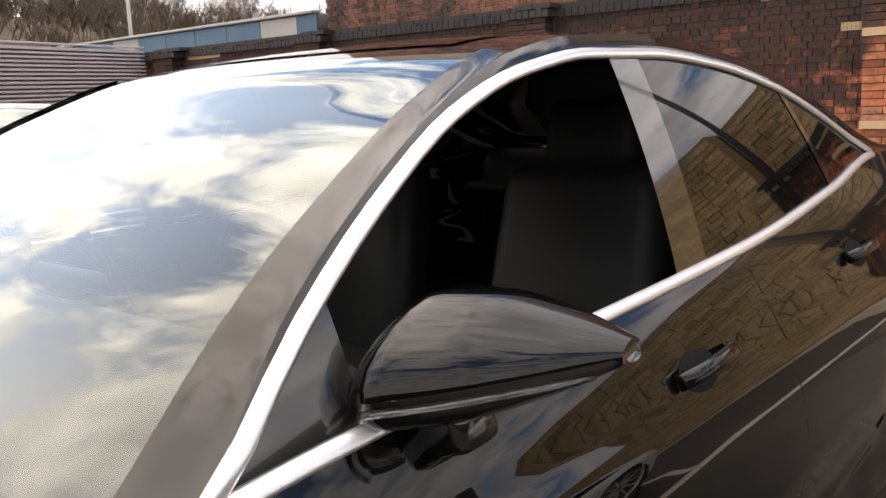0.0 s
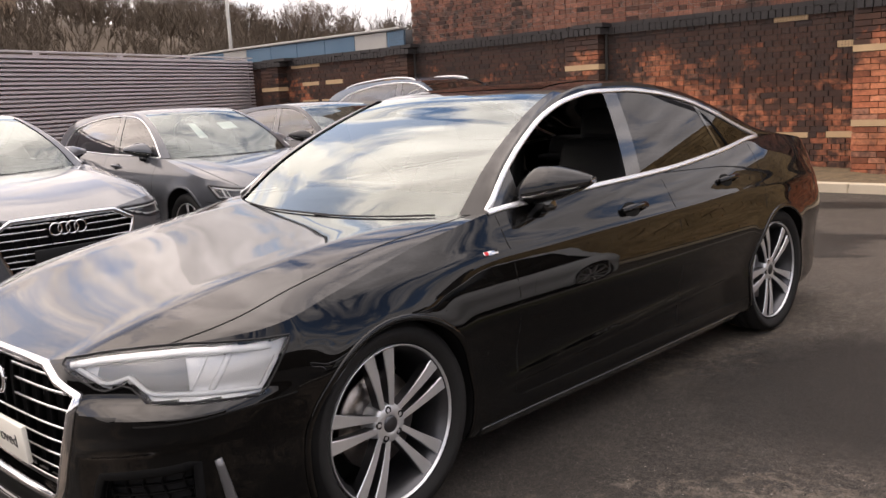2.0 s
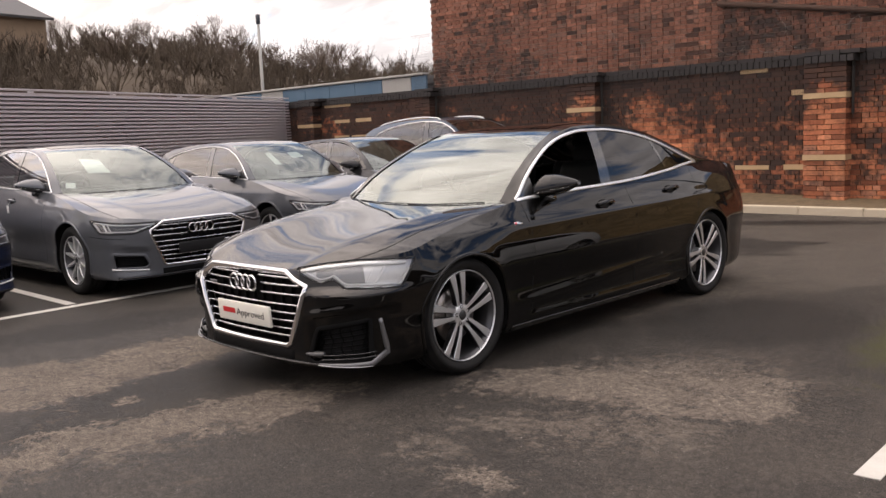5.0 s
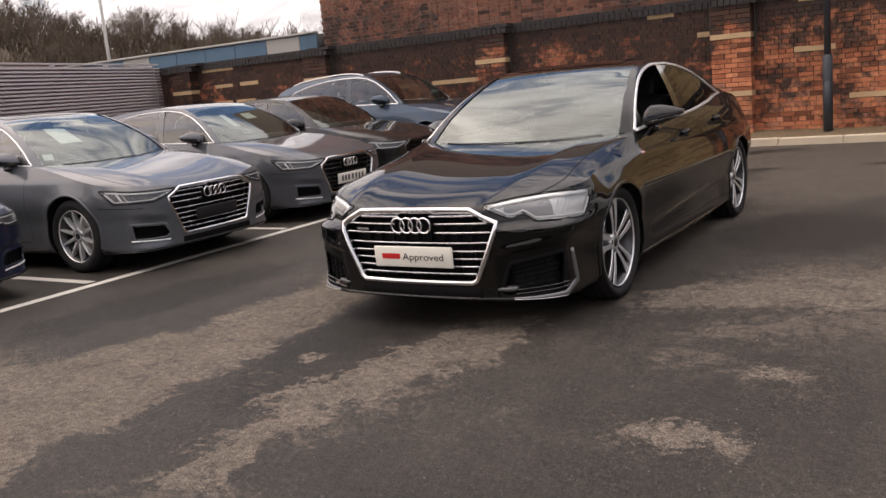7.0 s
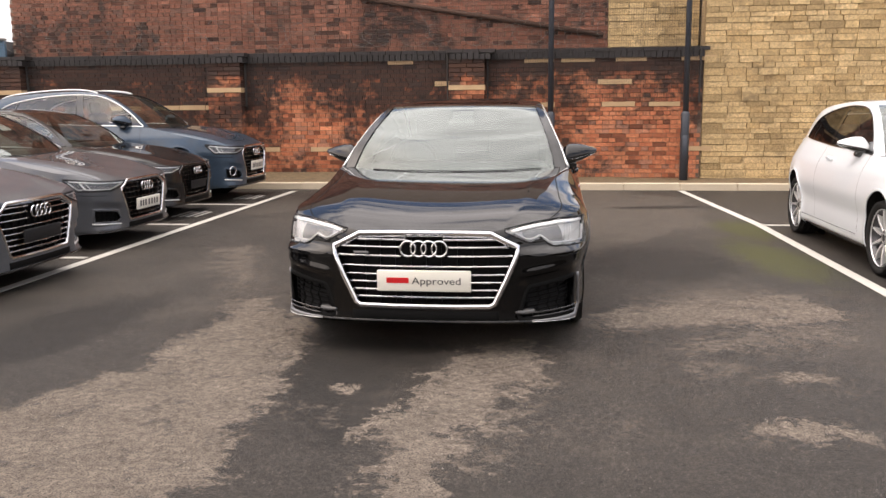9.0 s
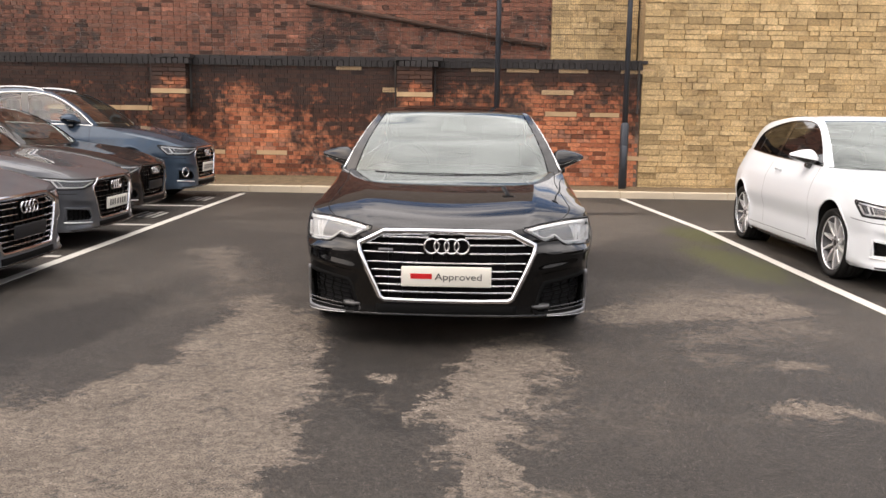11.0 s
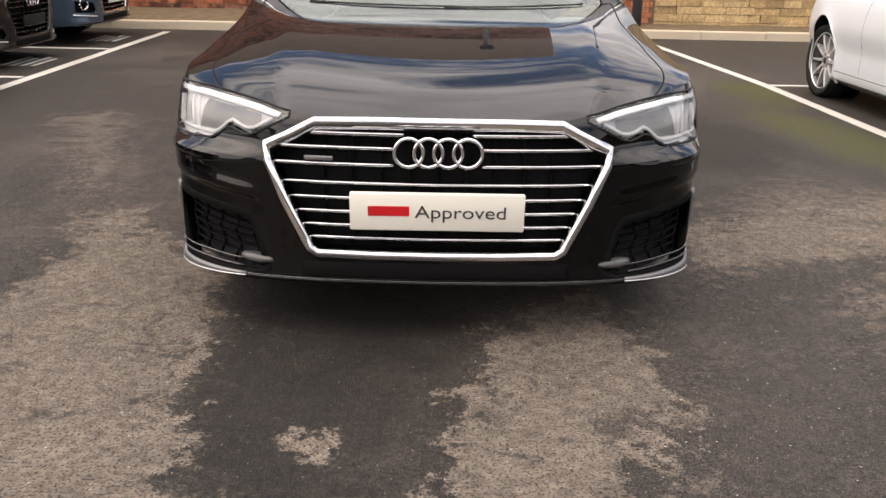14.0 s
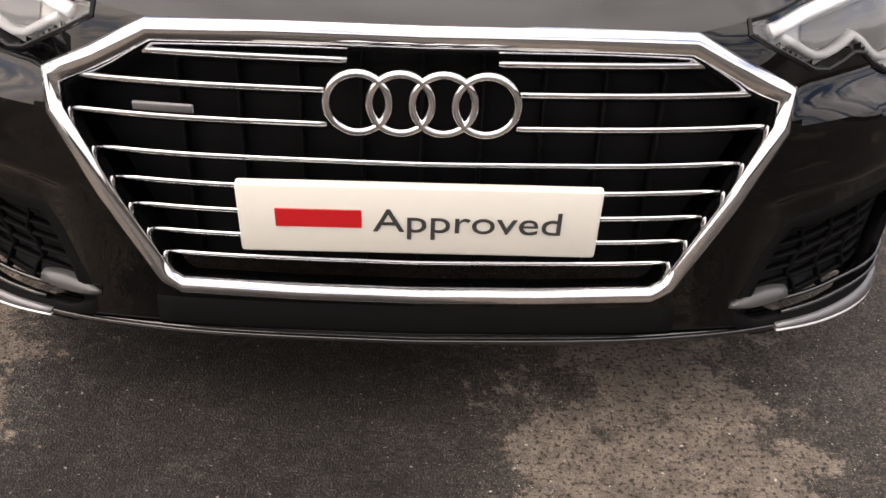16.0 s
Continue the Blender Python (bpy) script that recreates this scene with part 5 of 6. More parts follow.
BLUEBRICK = plain("sooted_coping_brick", (0.020, 0.018, 0.018), (0.040, 0.035, 0.034), 0.8, 9, bump=0.3)
MORTAR = brick_mat("sooty_mortar", (0.21, 0.155, 0.115), (0.21, 0.155, 0.115), (0.21, 0.155, 0.115), (0.42, 0.62, 0.20), island=True, spread=0.0)
MORTARP = plain("grey_lime_mortar", (0.34, 0.27, 0.21), (0.19, 0.15, 0.12), 0.95, 4, bump=0.3)
STONEBAND = plain("pale_bond_stone", (0.58, 0.42, 0.24), (0.40, 0.27, 0.15), 0.9, 5, bump=0.35)
STONE = brick_mat("yellow_sandstone", (0.55, 0.395, 0.19), (0.63, 0.465, 0.24), (0.49, 0.34, 0.155), (0.58, 0.92, 0.0), spread=.55, grain=.42)
STONES = brick_mat("yellow_sandstone_mass", (0.55, 0.395, 0.19), (0.63, 0.465, 0.24), (0.49, 0.34, 0.155), (0.58, 0.92, 0.0), True, .55, .42)
STONEMORTAR = plain("stone_mortar", (0.40, 0.29, 0.155), (0.25, 0.18, 0.095), 0.95, 7, bump=0.3)
KERB = plain("concrete_kerb", (0.62, 0.53, 0.39), (0.46, 0.39, 0.29), 0.88, 5, bump=0.3)
EARTH = plain("dry_earth_and_litter", (0.25, 0.175, 0.095), (0.03, 0.026, 0.014), 0.95, 9, bump=0.7)
FENCE = plain("grey_profiled_steel", (0.56, 0.52, 0.53), (0.47, 0.43, 0.44), 0.5, 2.5, 0.1)
POST = plain("blue_grey_post_paint", (0.045, 0.052, 0.065), (0.033, 0.038, 0.048), 0.5, 12)
BLUESTEEL = plain("faded_blue_steel", (0.042, 0.105, 0.18), (0.085, 0.155, 0.22), 0.55, 1.3)
PALESTEEL = plain("pale_flashing", (0.40, 0.39, 0.36), (0.28, 0.27, 0.25), 0.6, 3)
RUST = plain("rusty_iron", (0.045, 0.022, 0.014), (0.075, 0.035, 0.020), 0.85, 8, bump=0.2)
WIRE = plain("galvanised_wire", (0.30, 0.29, 0.27), (0.20, 0.19, 0.18), 0.5, 20, 0.6)
MESHWIRE = plain("dark_coated_wire", (0.030, 0.027, 0.025), (0.045, 0.040, 0.036), 0.7, 12)
BARK = plain("winter_bark", (0.105, 0.078, 0.060), (0.175, 0.132, 0.100), 0.95, 3)
SCRUB = plain("winter_scrub", (0.058, 0.044, 0.031), (0.115, 0.086, 0.058), 0.95, 0.6, bump=0.6)
UNSEENW = plain("unseen_dark_wall", (0.050, 0.042, 0.034), (0.036, 0.030, 0.025), 0.9, 2.0, bump=0.3)
SLATE = plain("slate_roof", (0.07, 0.068, 0.07), (0.10, 0.095, 0.095), 0.7, 3)
BRICKFAR = plain("far_brown_stone", (0.20, 0.14, 0.095), (0.26, 0.19, 0.125), 0.95, 1.5, bump=0.2)


def box(x0, x1, y0, y1, z0, z1):
    v = [(x, y, z) for z in (z0, z1) for y in (y0, y1) for x in (x0, x1)]
    return v, [(0, 2, 3, 1), (4, 5, 7, 6), (0, 1, 5, 4), (2, 6, 7, 3), (0, 4, 6, 2), (1, 3, 7, 5)]


def structure(name, geo, mats, label, category, smooth=False):
    ob = new(name, mesh_of(name, geo[0], geo[1], mats, smooth))
    return tagged(ob, label, category, "", "structure")


gx_ = np.concatenate([[-900, -300, -120], np.linspace(-60, 60, 41), [120, 300, 900]])
structure("ground", flip(grid(np.array([[(x, y, 0.0) for y in gx_] for x in gx_]))), ASPHALT, "dark damp asphalt yard with pale dried patches", "ground")

# ---- painted lines


def stripe(p, q, w=0.10, z=0.004):
    a, b = np.array(p, float), np.array(q, float)
    d = unit(b - a)
    s = np.array([-d[1], d[0]]) * w / 2
    v = [(*(a - s), 0.0005), (*(a + s), 0.0005), (*(b + s), 0.0005), (*(b - s), 0.0005)]
    v += [(x, y, z) for x, y, _ in v]
    return v, [(4, 7, 6, 5), (0, 4, 5, 1), (1, 5, 6, 2), (2, 6, 7, 3), (3, 7, 4, 0)]


LX = -3.66
lines = [stripe((LX + .12, -7.5), (LX, 8.72))]
for y in (-5.2, -2.85, -0.42, 2.06, 4.45, 6.66):
    lines.append(stripe((LX - .05, y), (LX - 4.8, y), 0.09))
lines += [stripe((2.76, 9.0), (3.09, 4.85)), stripe((3.09, 4.85), (3.18, .9)), stripe((3.18, .9), (3.215, -.2)), stripe((3.12, 4.82), (5.3, 4.86), 0.09)]
lm = structure("bay_markings", join(*lines), LINEPAINT, "worn white painted bay lines on the asphalt", "road marking")
for y in (5.5, 7.75):
    for i, dxx in enumerate((0.0, .10, .20, .30)):
        g = stripe((LX - .28 - dxx, y - .32), (LX - .28 - dxx, y + .25 + .1 * (i % 2)), .045)
        structure("bay_letters", g, LINEPAINT, "worn white painted bay lettering", "road marking")

# ---- kerb and verge
WY = 10.08
kerb = structure("kerb", box(-15.5, 14, 9.08, 9.20, -0.1, 0.06), KERB, "pale concrete kerb along the wall", "kerb")
km = mesh_of("kerb_stone", *rbox(.905, .14, .22, .014, 2, (0, 0, 0)), KERB, False)
x = -15.5
while x < 14:
    o = hang("kerb_stone", km, kerb)
    o.location = (x + .455, 9.14 + random.uniform(-.004, .004), .005 + random.uniform(-.003, .003))
    x += .913
xs, ysv = np.linspace(-15.5, 14, 120), np.linspace(9.19, 10.3, 12)
base_z = mono((-16, -6, -2.7, 0, 3.2, 14), (.22, .25, .25, .17, .13, .16))
V = []
for x in xs:
    row = []
    for j, y in enumerate(ysv):
        q = j / 11
        row.append((x, y, .10 + (float(base_z(x)) - .10) * q ** .8 + (noise.noise((x * 2.2, y * 4, 3)) * .022 if 0 < j else 0)))
    V.append(row)
structure("verge", flip(grid(np.array(V))), EARTH, "strip of brown earth and litter below the wall", "ground", True)

# ---- brick boundary wall
wall = structure("wall_north", box(-24, 3.22, WY + .012, WY + .33, 0, 2.34), MORTAR, "sooted red brick boundary wall with pilasters", "wall")
BW, BH, MJ = .222, .068, .009
brick_meshes = [mesh_of("brick", *rbox(w_, .05, BH, .004, 1), BRICK, False) for w_ in (BW, BW * .5 - MJ / 2, BW, BW)]
PIL = [(-18.4, -17.78), (-13.9, -13.28), (-9.80, -9.18), (-5.55, -4.93), (-1.14, -.52)]


def brick_box(x, y, z, w, d, h):
    g = box(x - w / 2, x + w / 2, y, y + d, z, z + h)
    return g[0], [g[1][i] for i in (0, 1, 2, 4, 5)]


rest, bands, near_pieces = [], [], []
rng = random.Random(5)
row, z = 0, .06
while z < 2.20:
    header = row % 2 == 1
    x = -20.0 + (0.055 if header else (row % 2) * .115)
    wl = BW * .5 - MJ / 2 if header else BW
    while x < 3.18:
        dep = rng.uniform(0, .012)
        in_pil = any(a - .02 < x + wl / 2 < b + .02 for a, b in PIL)
        if not in_pil:
            stone = row % 5 == 2 and z > .5 and rng.random() < .10
            if stone:
                w_ = rng.uniform(.45, .62)
                bands.append(brick_box(x + w_ / 2, WY - .012, z, w_ - MJ, .05, BH * rng.uniform(1.0, 1.25)))
                x += w_
                continue
            xe = min(wl, 3.195 - x)
            if -1.0 < x < 3.0 and .95 < z < 2.05 and xe == wl and len(near_pieces) < 290:
                near_pieces.append((x + wl / 2, WY + .020 - dep, z + BH / 2, 1 if header else 0))
            elif xe > .05:
                rest.append(brick_box(x + xe / 2, WY - dep, z, xe, .05, BH))
        x += wl + MJ
    z += BH + MJ
    row += 1
# pilasters
for a, b in PIL:
    row, z = 0, .06
    cx = (a + b) / 2
    while z < 2.20:
        wl = (b - a - 2 * MJ) / 3 if row % 2 else (b - a - MJ) / 2
        x = a
        while x < b - .05:
            rest.append(brick_box(x + wl / 2, WY - .235 - rng.uniform(0, .006), z, wl, .30, BH))
            x += wl + MJ
        if row in (9, 21):
            bands.append(brick_box(cx, WY - .25, z, b - a + .02, .30, BH * 1.2))
        z += BH + MJ
        row += 1
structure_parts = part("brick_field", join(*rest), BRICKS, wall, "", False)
tagged(structure_parts, "", "", "", "stuff")
part("bond_stone", join(*bands), STONEBAND, wall, "pale bond stones", False)["kind"] = "stuff"
for x, y, z, k in near_pieces:
    o = hang("brick", brick_meshes[k], wall)
    o.location = (x, y, z)
# coping of dark bricks on edge
cop = []
x = -20.0
while x < 3.2:
    jut = .06 if not any(a - .05 < x < b + .05 for a, b in PIL) else .28
    cop.append(brick_box(x + .05, WY - jut + rng.uniform(0, .01), 2.205 - rng.uniform(0, .006), .092 - rng.uniform(0, .008), .45 + jut, .10 + rng.uniform(-.012, .012)))
    x += .101
x = -20.0
while x < 3.2:
    jut = .03 if not any(a - .05 < x < b + .05 for a, b in PIL) else .26
    cop.append(brick_box(x + .14, WY - jut + rng.uniform(0, .01), 2.312, .272, .40 + jut, .06))
    x += .281
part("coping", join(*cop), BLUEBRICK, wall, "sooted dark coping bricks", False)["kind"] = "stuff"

# ---- taller brick building behind
UY = 10.55
up_wall = structure("wall_building", box(-9.72, 1.62, UY + .012, UY + .4, 0, 7.4), MORTARP, "tall old brown brick building wall", "wall")
geo = []
row, z = 0, 2.1
while z < 5.6:
    header = row % 2 == 1
    wl = .108 if header else .222
    x = -9.72 + (.055 if header else 0)
    while x < 1.60:
        we = min(wl, 1.62 - x)
        geo.append(brick_box(x + we / 2, UY - rng.uniform(0, .012), z, we, .05, BH))
        x += wl + MJ
    z += BH + MJ
    row += 1
part("brick_field", join(*geo), UPPER, up_wall, "", False)["kind"] = "stuff"

# ---- stone building
sw = structure("wall_stone", join(box(1.62, 3.19, UY - .02 + .012, UY + .4, 0, 3.66), box(3.225, 10.5, WY - .0 + .012, UY + .4, 0, 3.66)), STONEMORTAR, "coursed yellow sandstone building wall", "wall")
geo, near_st = [], []
for x0, x1, y, z0 in ((1.63, 3.19, UY - .02, 2.30), (3.23, 10.5, WY, .08)):
    z = z0
    while z < 3.56:
        h = rng.uniform(.078, .128)
        x = x0
        while x < x1 - .03:
            w_ = min(rng.uniform(.17, .42), x1 - x)
            if x < 3.65 and x0 > 3 and rng.random() < .8:
                w_ = min(rng.uniform(.3, .44), x1 - x)
            if x1 - x - w_ < .08:
                w_ = x1 - x
            d = rng.uniform(0, .028)
            g = brick_box(x + w_ / 2, y - d, z, w_ - .009, .05, h - .009)
            if x0 > 3 and x < 6.6 and .2 < z < 2.9 and len(near_st) < 280:
                near_st.append(g)
            else:
                geo.append(g)
            x += w_
        z += h
part("stone_field", join(*geo), STONES, sw, "", False)["kind"] = "stuff"
for g in near_st:
    part("stone", g, STONE, sw, "", False)

# ---- rusty rail, wires
rail_ = thing("sloping_rail", "rusty iron rail sloping across the brick wall", "rail", pose(-2.86, UY - .06, 3.36))
part("bar", tube([(0, 0, 0), (4.40, 0, -.74)], .045, 8), RUST, rail_)
for q in (.02, .5, .98):
    part("bracket", rbox(.08, .12, .14, .01, 1, (4.40 * q, .05, -.74 * q)), RUST, rail_)
wire = thing("razor_wire", "loose coils of razor wire on the wall coping", "wire", pose(0, 0, 0))
for i in range(22):
    cx = -9.4 + i * .5 + rng.uniform(-.15, .15)
    a = np.linspace(0, 2 * math.pi * rng.uniform(.55, 1.0), 26) + rng.uniform(0, 6)
    r = rng.uniform(.17, .30) * (1 + .22 * np.sin(a * 2.3 + i) + .1 * np.sin(a * 5.1 + 2 * i))
    yy = WY + .12
    p = np.stack([cx + r * np.cos(a) + .08 * a / 6, yy + .10 * np.sin(a * .5 + i), 2.50 + r * .75 + r * .9 * np.sin(a)], -1)
    p[:, 2] = np.maximum(p[:, 2], 2.385)
    part("coil", tube(p, .0027, 4), WIRE, wire)

# ---- wire mesh in front of the wall
mesh_f = thing("mesh_fence", "dark wire mesh screen fixed along the brick wall", "fence", pose(0, WY - .11, 0), "", "structure")


def wire_grid(x0, x1, z0, z1):
    v, f = [], []
    r = .0014

    def rod(a, b):
        o = len(v)
        d = (0, 1) if a[0] == b[0] else (1, 0)
        for p in (a, b):
            for s_, t_ in ((r, 0), (-r * .6, r), (-r * .6, -r)):
                v.append((p[0] + (s_ if d == (0, 1) else 0), t_, p[1] + (s_ if d == (1, 0) else 0)))
        f.extend([(o, o + 1, o + 4, o + 3), (o + 1, o + 2, o + 5, o + 4), (o + 2, o, o + 3, o + 5)])

    for x_ in np.arange(x0 + .02, x1, .040):
        rod((x_, z0), (x_, z1))
    for z_ in np.arange(z0 + .01, z1, .052):
        rod((x0, z_), (x1, z_))
    return v, f


for (a0, b0), (a1, b1) in zip(PIL[2:], PIL[3:] + [(3.20, 3.2)]):
    part("mesh_panel", wire_grid(b0 + .02, a1 - .02, 1.46, 2.36), MESHWIRE, mesh_f, "", False)
    part("mesh_panel", wire_grid(b0 - .6, a1 - .02, 2.37, 3.55), MESHWIRE, mesh_f, "", False)
    for x_ in (b0 + .045, a1 - .045):
        part("post", rbox(.030, .03, .95, .003, 1, (x_, .03, 1.90)), MESHWIRE, mesh_f, "", False)

# ---- posts
for px_, py_ in ((2.90, 9.75), (.63, 9.75)):
    zz = float(base_z(px_)) * .55 + .045
    po = thing("lamp_post", "dark blue-grey painted steel lamp post on the verge", "lamp post", pose(px_, py_, zz), "lamp posts along the wall")
    part("base", tube([(0, 0, -.15), (0, 0, 1.12), (0, 0, 1.16)], (.072, .072, .052), 20), POST, po)
    part("shaft", tube([(0, 0, 1.14), (0, 0, 5.6)], (.050, .038), 20), POST, po)
    part("door", rbox(.085, .012, .42, .004, 1, (0, -.068, .55)), POST, po)
    part("lamp_head", rbox(.18, .55, .10, .04, 2, (0, -.28, 5.62)), POST, po)

# ---- steel fence
fa, fb = np.array([-14.55, 10.03]), np.array([-8.3, -5.55])
fl = float(np.linalg.norm(fb - fa))
fd = (fb - fa) / fl
fence = thing("steel_fence", "grey fence of horizontally profiled steel sheet", "fence", Matrix.Translation((fa[0], fa[1], 0)) @ Matrix.Rotation(math.atan2(fd[1], fd[0]), 4, "Z"), "", "structure")
prof = []
z = .08
while z < 2.42:
    prof += [(.05, z), (.05, z + .034), (.044, z + .037), (-.08, z + .038), (-.08, z + .068)]
    z += .071
for i in range(int(fl // 2.0) + 1):
    a, b = i * 2.0, min(fl, i * 2.0 + 1.997)
    v = np.array([[(x, dd, zz) for dd, zz in prof] for x in (a, b)])
    part("sheet", grid(v), FENCE, fence, "", False)
    part("post", rbox(.08, .08, 2.45, .006, 1, (a + .04, -.17, 1.24)), FENCE, fence, "", False)
part("cap", rbox(fl, .10, .03, .004, 1, (fl / 2, 0, 2.46)), FENCE, fence, "", False)

# ---- blue shed edge above the wall
shed = thing("blue_shed", "low shed with faded blue steel fascia and pale roof edge", "shed", pose(0, 0, 0), "", "structure")
x = -27.0
while x < -9.8:
    w_ = min(.98, -9.76 - x)
    part("fascia_panel", rbox(w_ - .008, .05, .36, .006, 1, (x + w_ / 2, WY + .30, 2.52)), PALESTEEL if rng.random() < .24 else BLUESTEEL, shed, "", False)
    x += .985
part("roof_edge", rbox(17.2, .20, .05, .01, 1, (-18.4, WY + .32, 2.735)), PALESTEEL, shed, "pale roof edge", False)
part("roof", box(-27, -9.78, WY + .3, WY + 6, 2.4, 2.70), SLATE, shed)

# ---- plain unseen walls added to close the yard, dark to dim the black car's reflections
structure("unseen_wall_corner", box(10.502, 17.4, WY + .05, WY + .4, 0, 4.2), UNSEENW, "plain dark wall added beyond the stone building, out of view", "wall")
structure("unseen_wall_east", box(17.0, 17.4, -24, 10.4, 0, 3.4), UNSEENW, "plain dark wall added out of view", "wall")
structure("unseen_wall_south", box(-8, 17.4, -24.4, -24, 0, 3.4), UNSEENW, "plain dark wall added out of view", "wall")

# ---------------------------------------------------------------- parked cars
build_car("saloon_car", "glossy black saloon car with chrome grille and silver twin-spoke wheels", BLACK, pose(0, 0, 0), open_window=True, fine=True, plate="words", rear_glass=PRIVACY)
CARS = "cars parked in the marked bays"
build_car("saloon_car", "dark grey metallic saloon car with silver multi-spoke wheels", GREY, pose(-4.22, .75, 0, 0, 0, 90), 2.95, .90, 1.05, .945, 1.005, "notch", wheel=("b", .338, .238, 10), plate="none", group=CARS, papers=((1.7, 3.0, -.42, -.08), (.55, .95, -.82, -.70)))
build_car("hatchback_car", "grey metallic hatchback car with a number plate", GREYB, pose(-4.46, 3.18, 0, 0, 0, 90), 2.636, .86, .82, .893, .98, "hatch", ("c", .318, .222, 5), group=CARS, papers=((1.6, 2.9, -.30, -.16), (2.2, 2.8, .25, .55)), bright_bars=False)
build_car("hatchback_car", "black hatchback car parked in a bay", DARKP, pose(-4.84, 5.45, 0, 0, 0, 90), 2.636, .86, .82, .893, .975, "hatch", ("c", .318, .222, 5), group=CARS, lamps_dark=True, bright_trim=False, plate="none", bright_bars=False)
build_car("suv_car", "steel blue sports utility car with silver roof rails", BLUE, pose(-4.82, 7.68, 0, 0, 0, 90), 2.81, .88, .94, .945, 1.14, "hatch", ("d", .36, .245, 5), group=CARS, rails=True, bright_bars=False)
build_car("saloon_car", "dark navy saloon car parked in a bay", NAVY, pose(-4.68, -1.60, 0, 0, 0, 90), 2.82, .88, 1.03, .921, .98, "notch", wheel=("b", .325, .228, 10), plate="none", group=CARS)
build_car("small_hatchback_car", "white three-door hatchback car with silver spoked wheels", WHITE, pose(4.18, 1.77, 0, 0, 0, .5), 2.48, .79, .69, .872, .985, "hatch", ("e", .31, .235, 10), doors=1, group=CARS, bright_trim=False, rear_glass=PRIVACY)

tag = thing("paper_tag", "white paper tag hanging at the grey car's door handle", "tag", pose(-4.22, .75, 0, 0, 0, 90))
part("card", rbox(.004, .055, .13, .0015, 1, (-.925, 1.52, .775)), PAPER, tag)
part("string", tube([(-.923, 1.52, .84), (-.905, 1.50, .88)], .0015, 4), PAPER, tag)

# ---------------------------------------------------------------- hillside behind the fence
hill_top = mono((100, 118, 128, 140, 152, 165, 185, 205), (3.4, 3.6, 4.1, 5.5, 7.7, 8.8, 9.0, 8.6))


def hill_z(ang, r):
    q = min(1.0, max(0.0, (r - 30) / 38))
    q = q * q * (3 - 2 * q)
    x, y = r * math.cos(radians(ang)), r * math.sin(radians(ang))
    return float(hill_top(ang)) * q + 0.9 * q * noise.noise((x * .11, y * .11, 1.3)) + .35 * q * noise.noise((x * .5, y * .5, 4)) - .05


V = [[(r * math.cos(radians(a)), r * math.sin(radians(a)), hill_z(a, r)) for r in np.linspace(29, 170, 70)] for a in np.linspace(100, 205, 130)]
structure("hillside", flip(grid(np.array(V))), SCRUB, "brown winter hillside with scrub", "hill", True)

twig = random.Random(11)


def bare_tree(seed, h):
    """A leafless tree: a tapered trunk that forks into limbs, boughs and twigs."""
    rg = random.Random(seed)
    segs = []

    def grow(p, d, ln, r, lv):
        q = [np.array(p)]
        dd = np.array(d, float)
        n = 3 if lv < 3 else 2
        for i in range(n):
            dd = unit(dd + np.array([rg.uniform(-.22, .22), rg.uniform(-.22, .22), rg.uniform(-.02, .16)]))
            q.append(q[-1] + dd * ln / n)
        segs.append((q, np.linspace(r, r * .55, len(q)), 5 if lv < 2 else 3))
        if lv >= 5:
            return
        for _ in range((5, 5, 4, 4, 3)[lv]):
            t = rg.uniform(.35, 1.0)
            k = min(len(q) - 2, int(t * n))
            at = q[k] + (q[k + 1] - q[k]) * (t * n - k if k == int(t * n) else 1)
            a = rg.uniform(0, 2 * math.pi)
            sp = rg.uniform(.45, .95)
            nd = unit(dd + sp * np.array([math.cos(a), math.sin(a), rg.uniform(.0, .55)]))
            grow(at, nd, ln * rg.uniform(.55, .78), max(r * .46, .0055), lv + 1)

    grow((0, 0, -.3), (0, 0, 1), h * .30, h * .018, 0)
    trunk = join(*[tube(q, r, n) for q, r, n in segs[:1]])
    crown = join(*[(tube(q, r, n)[0], tube(q, r, n)[1][:-2]) for q, r, n in segs[1:]])
    return mesh_of("trunk", *trunk, BARK), mesh_of("crown", *crown, BARK)


kinds = [bare_tree(s, 6.0) for s in (3, 8, 21, 34)]
spots = []
for i in range(70):
    a = 115 + 66 * (i + twig.uniform(-.4, .4)) / 70
    spots.append((a, twig.uniform(54, 80) if a < 158 else twig.uniform(70, 84), twig.uniform(.65, 1.3)))
for a, r, sc_ in spots:
    me = kinds[twig.randrange(4)]
    big = sc_ * min(.98, max(.42, .42 + .56 * (a - 132) / 16))
    mm = Matrix.Translation((r * math.cos(radians(a)), r * math.sin(radians(a)), hill_z(a, r))) @ pose(0, 0, 0, 0, 0, twig.uniform(0, 360)) @ Matrix.Diagonal((big, big, big * twig.uniform(.85, 1.1), 1))
    tr = thing("bare_tree", "leafless winter tree on the hillside", "tree", mm, "bare trees on the hillside")
    hang("trunk", me[0], tr)
    hang("crown", me[1], tr)

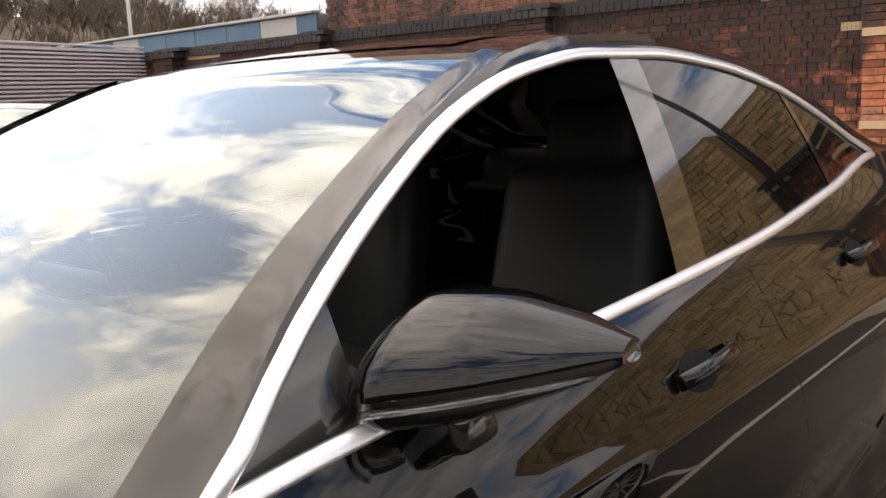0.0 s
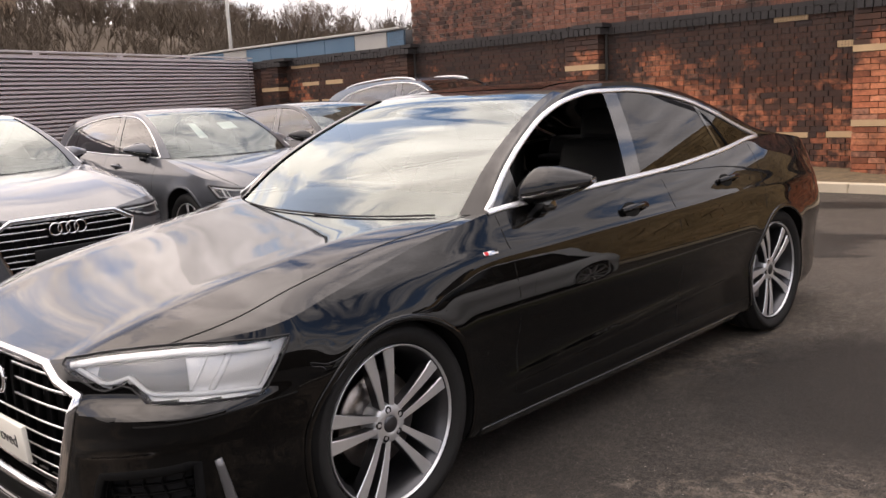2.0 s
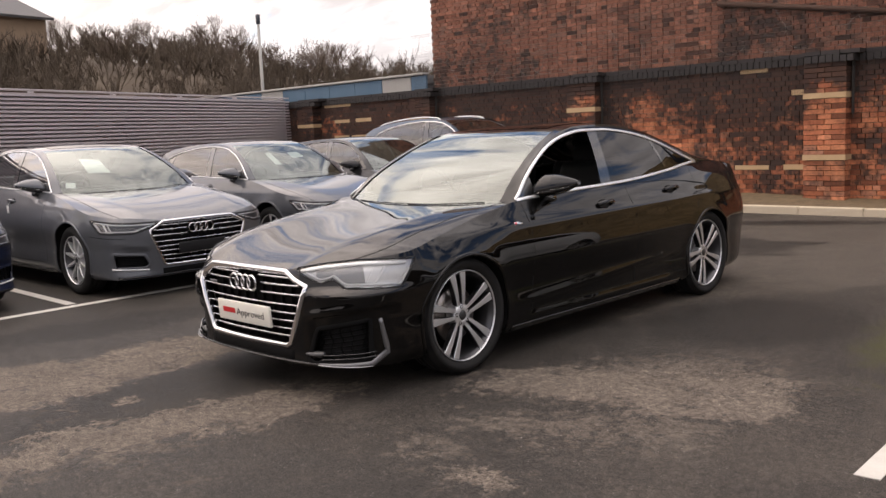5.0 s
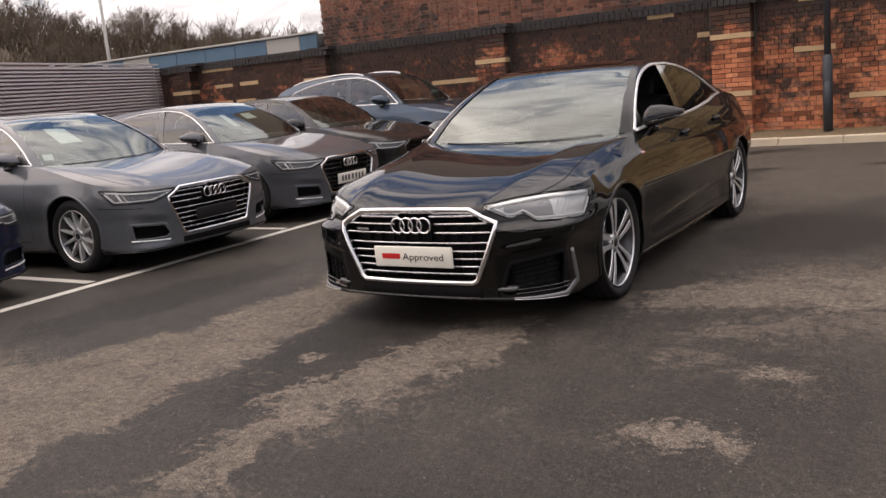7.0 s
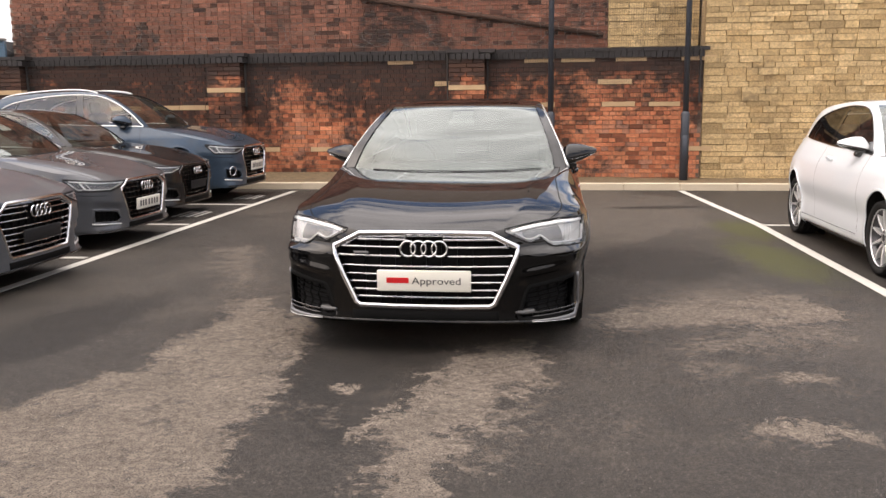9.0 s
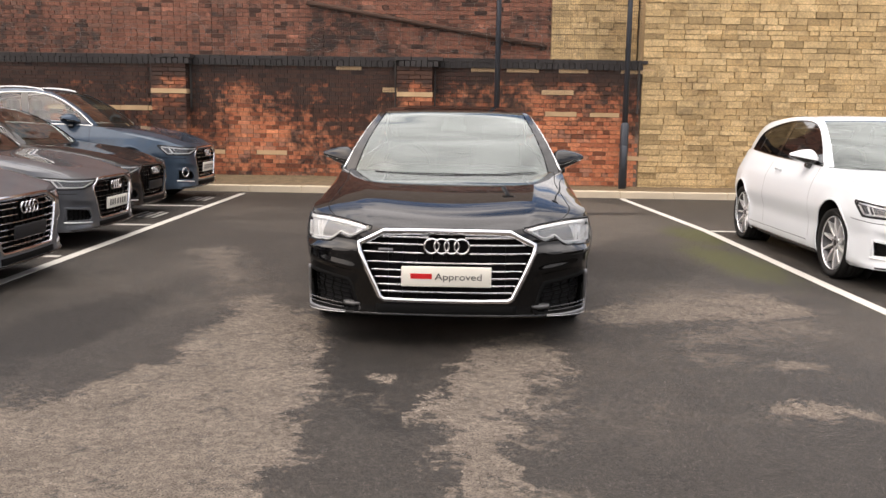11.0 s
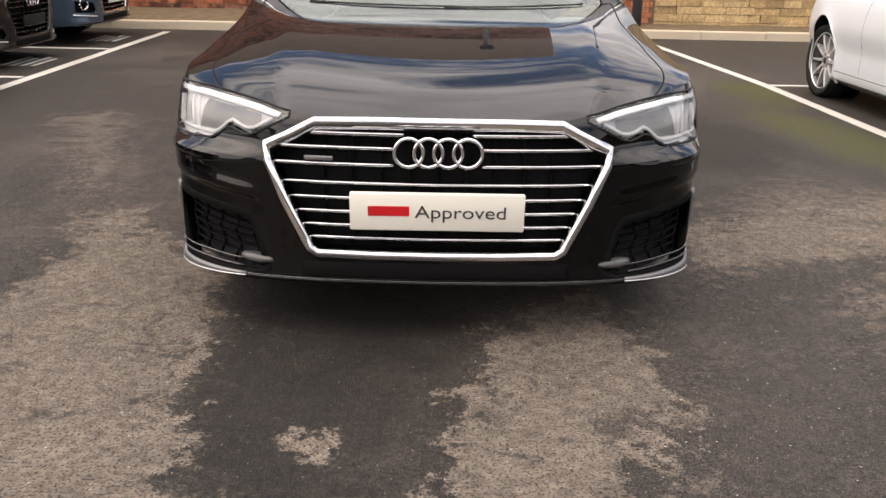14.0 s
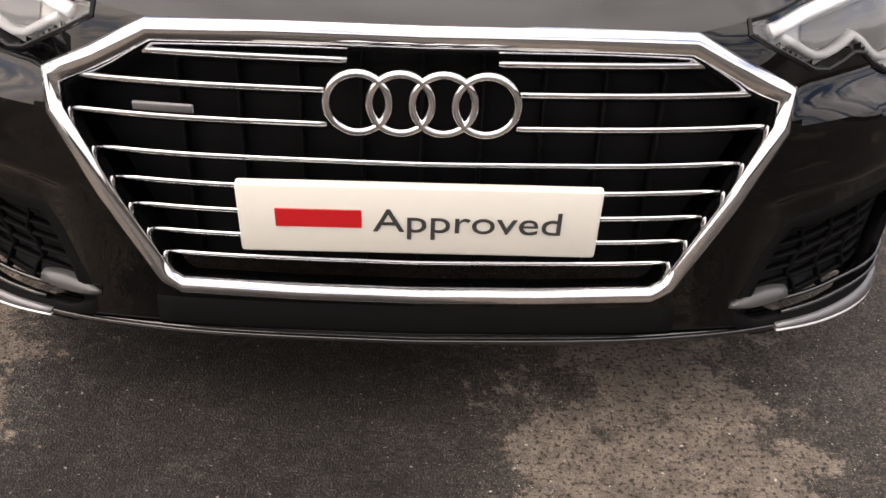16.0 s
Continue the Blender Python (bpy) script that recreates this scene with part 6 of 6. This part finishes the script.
def shrub(seed):
    """Points and quads of a small thicket of thin stems."""
    rg = random.Random(seed)
    out = []

    def grow(p, d, ln, r, lv):
        e = p + unit(d + np.array([rg.uniform(-.25, .25), rg.uniform(-.25, .25), .1])) * ln
        out.append((p, e, r))
        if lv < 3:
            for _ in range((4, 3, 3)[lv]):
                t = rg.uniform(.3, 1.0)
                grow(p + (e - p) * t, unit((e - p) / ln + np.array([rg.uniform(-.8, .8), rg.uniform(-.8, .8), rg.uniform(-.1, .6)])), ln * rg.uniform(.55, .8), r * .62, lv + 1)

    for _ in range(3):
        grow(np.array([rg.uniform(-.5, .5), rg.uniform(-.5, .5), -.1]), np.array([rg.uniform(-.5, .5), rg.uniform(-.5, .5), 1.0]), rg.uniform(.6, 1.0), .035, 0)
    v, f = [], []
    for p, e, r in out:
        o = len(v)
        v += [p + (r, 0, 0), p + (-r * .5, r * .87, 0), p + (-r * .5, -r * .87, 0), e + (r * .5, 0, 0), e + (-r * .25, r * .43, 0), e + (-r * .25, -r * .43, 0)]
        f += [(o, o + 1, o + 4, o + 3), (o + 1, o + 2, o + 5, o + 4), (o + 2, o, o + 3, o + 5)]
    return np.array(v), np.array(f)


shrubs = [shrub(s) for s in range(40, 46)]
vs, fs, off = [], [], 0
for i in range(1100):
    a, r = twig.uniform(112, 182), twig.uniform(42, 76)
    if a > 158:
        r = 38 + (r - 42) * .5
    x, y = r * math.cos(radians(a)), r * math.sin(radians(a))
    v, f = shrubs[twig.randrange(6)]
    k, h, q = twig.uniform(.8, 1.9), twig.uniform(.8, 1.7), twig.uniform(0, 6.28)
    rot = np.array([[math.cos(q), -math.sin(q), 0], [math.sin(q), math.cos(q), 0], [0, 0, 1]])
    vs.append((v * (k, k, h)) @ rot.T + (x, y, hill_z(a, r)))
    fs.append(f + off)
    off += len(v)
vs, fs = np.concatenate(vs), np.concatenate(fs)
scrub = new("scrub", mesh_of("scrub", vs, fs, SCRUB, False))
tagged(scrub, "dense brown winter scrub and brambles on the hillside", "scrub", "", "stuff")

house = thing("stone_house", "far brown stone house with a slate roof above the trees", "house", pose(-62, 16.6, 5.6, 0, 0, 12))
v = [(-4, -5, 0), (4, -5, 0), (4, 5, 0), (-4, 5, 0), (-4, -5, 4.9), (4, -5, 4.9), (4, 5, 4.9), (-4, 5, 4.9), (0, -5, 6.6), (0, 5, 6.6)]
part("wall", (v, [(0, 1, 5, 8, 4), (2, 3, 7, 9, 6), (1, 2, 6, 5), (3, 0, 4, 7)]), BRICKFAR, house, "", False)
part("roof", join(moved(box(-.1, 4.9, -5.3, 5.3, 0, .18), pose(0, 0, 6.62, 0, 23, 0)), moved(box(-4.9, .1, -5.3, 5.3, 0, .18), pose(0, 0, 6.62, 0, -23, 0))), SLATE, house, "", False)
part("chimney", rbox(.8, .8, 1.6, .04, 1, (0, -3.5, 7.0)), BRICKFAR, house)
far_post = thing("street_lamp", "pale grey lamp column beyond the fence", "lamp post", pose(-20.8, 13.6, 0))
part("column", tube([(0, 0, 0), (0, 0, 5.45)], (.060, .045), 12), PALESTEEL, far_post)
part("cap", rbox(.12, .12, .32, .02, 1, (0, 0, 5.40)), POST, far_post, "dark cap")
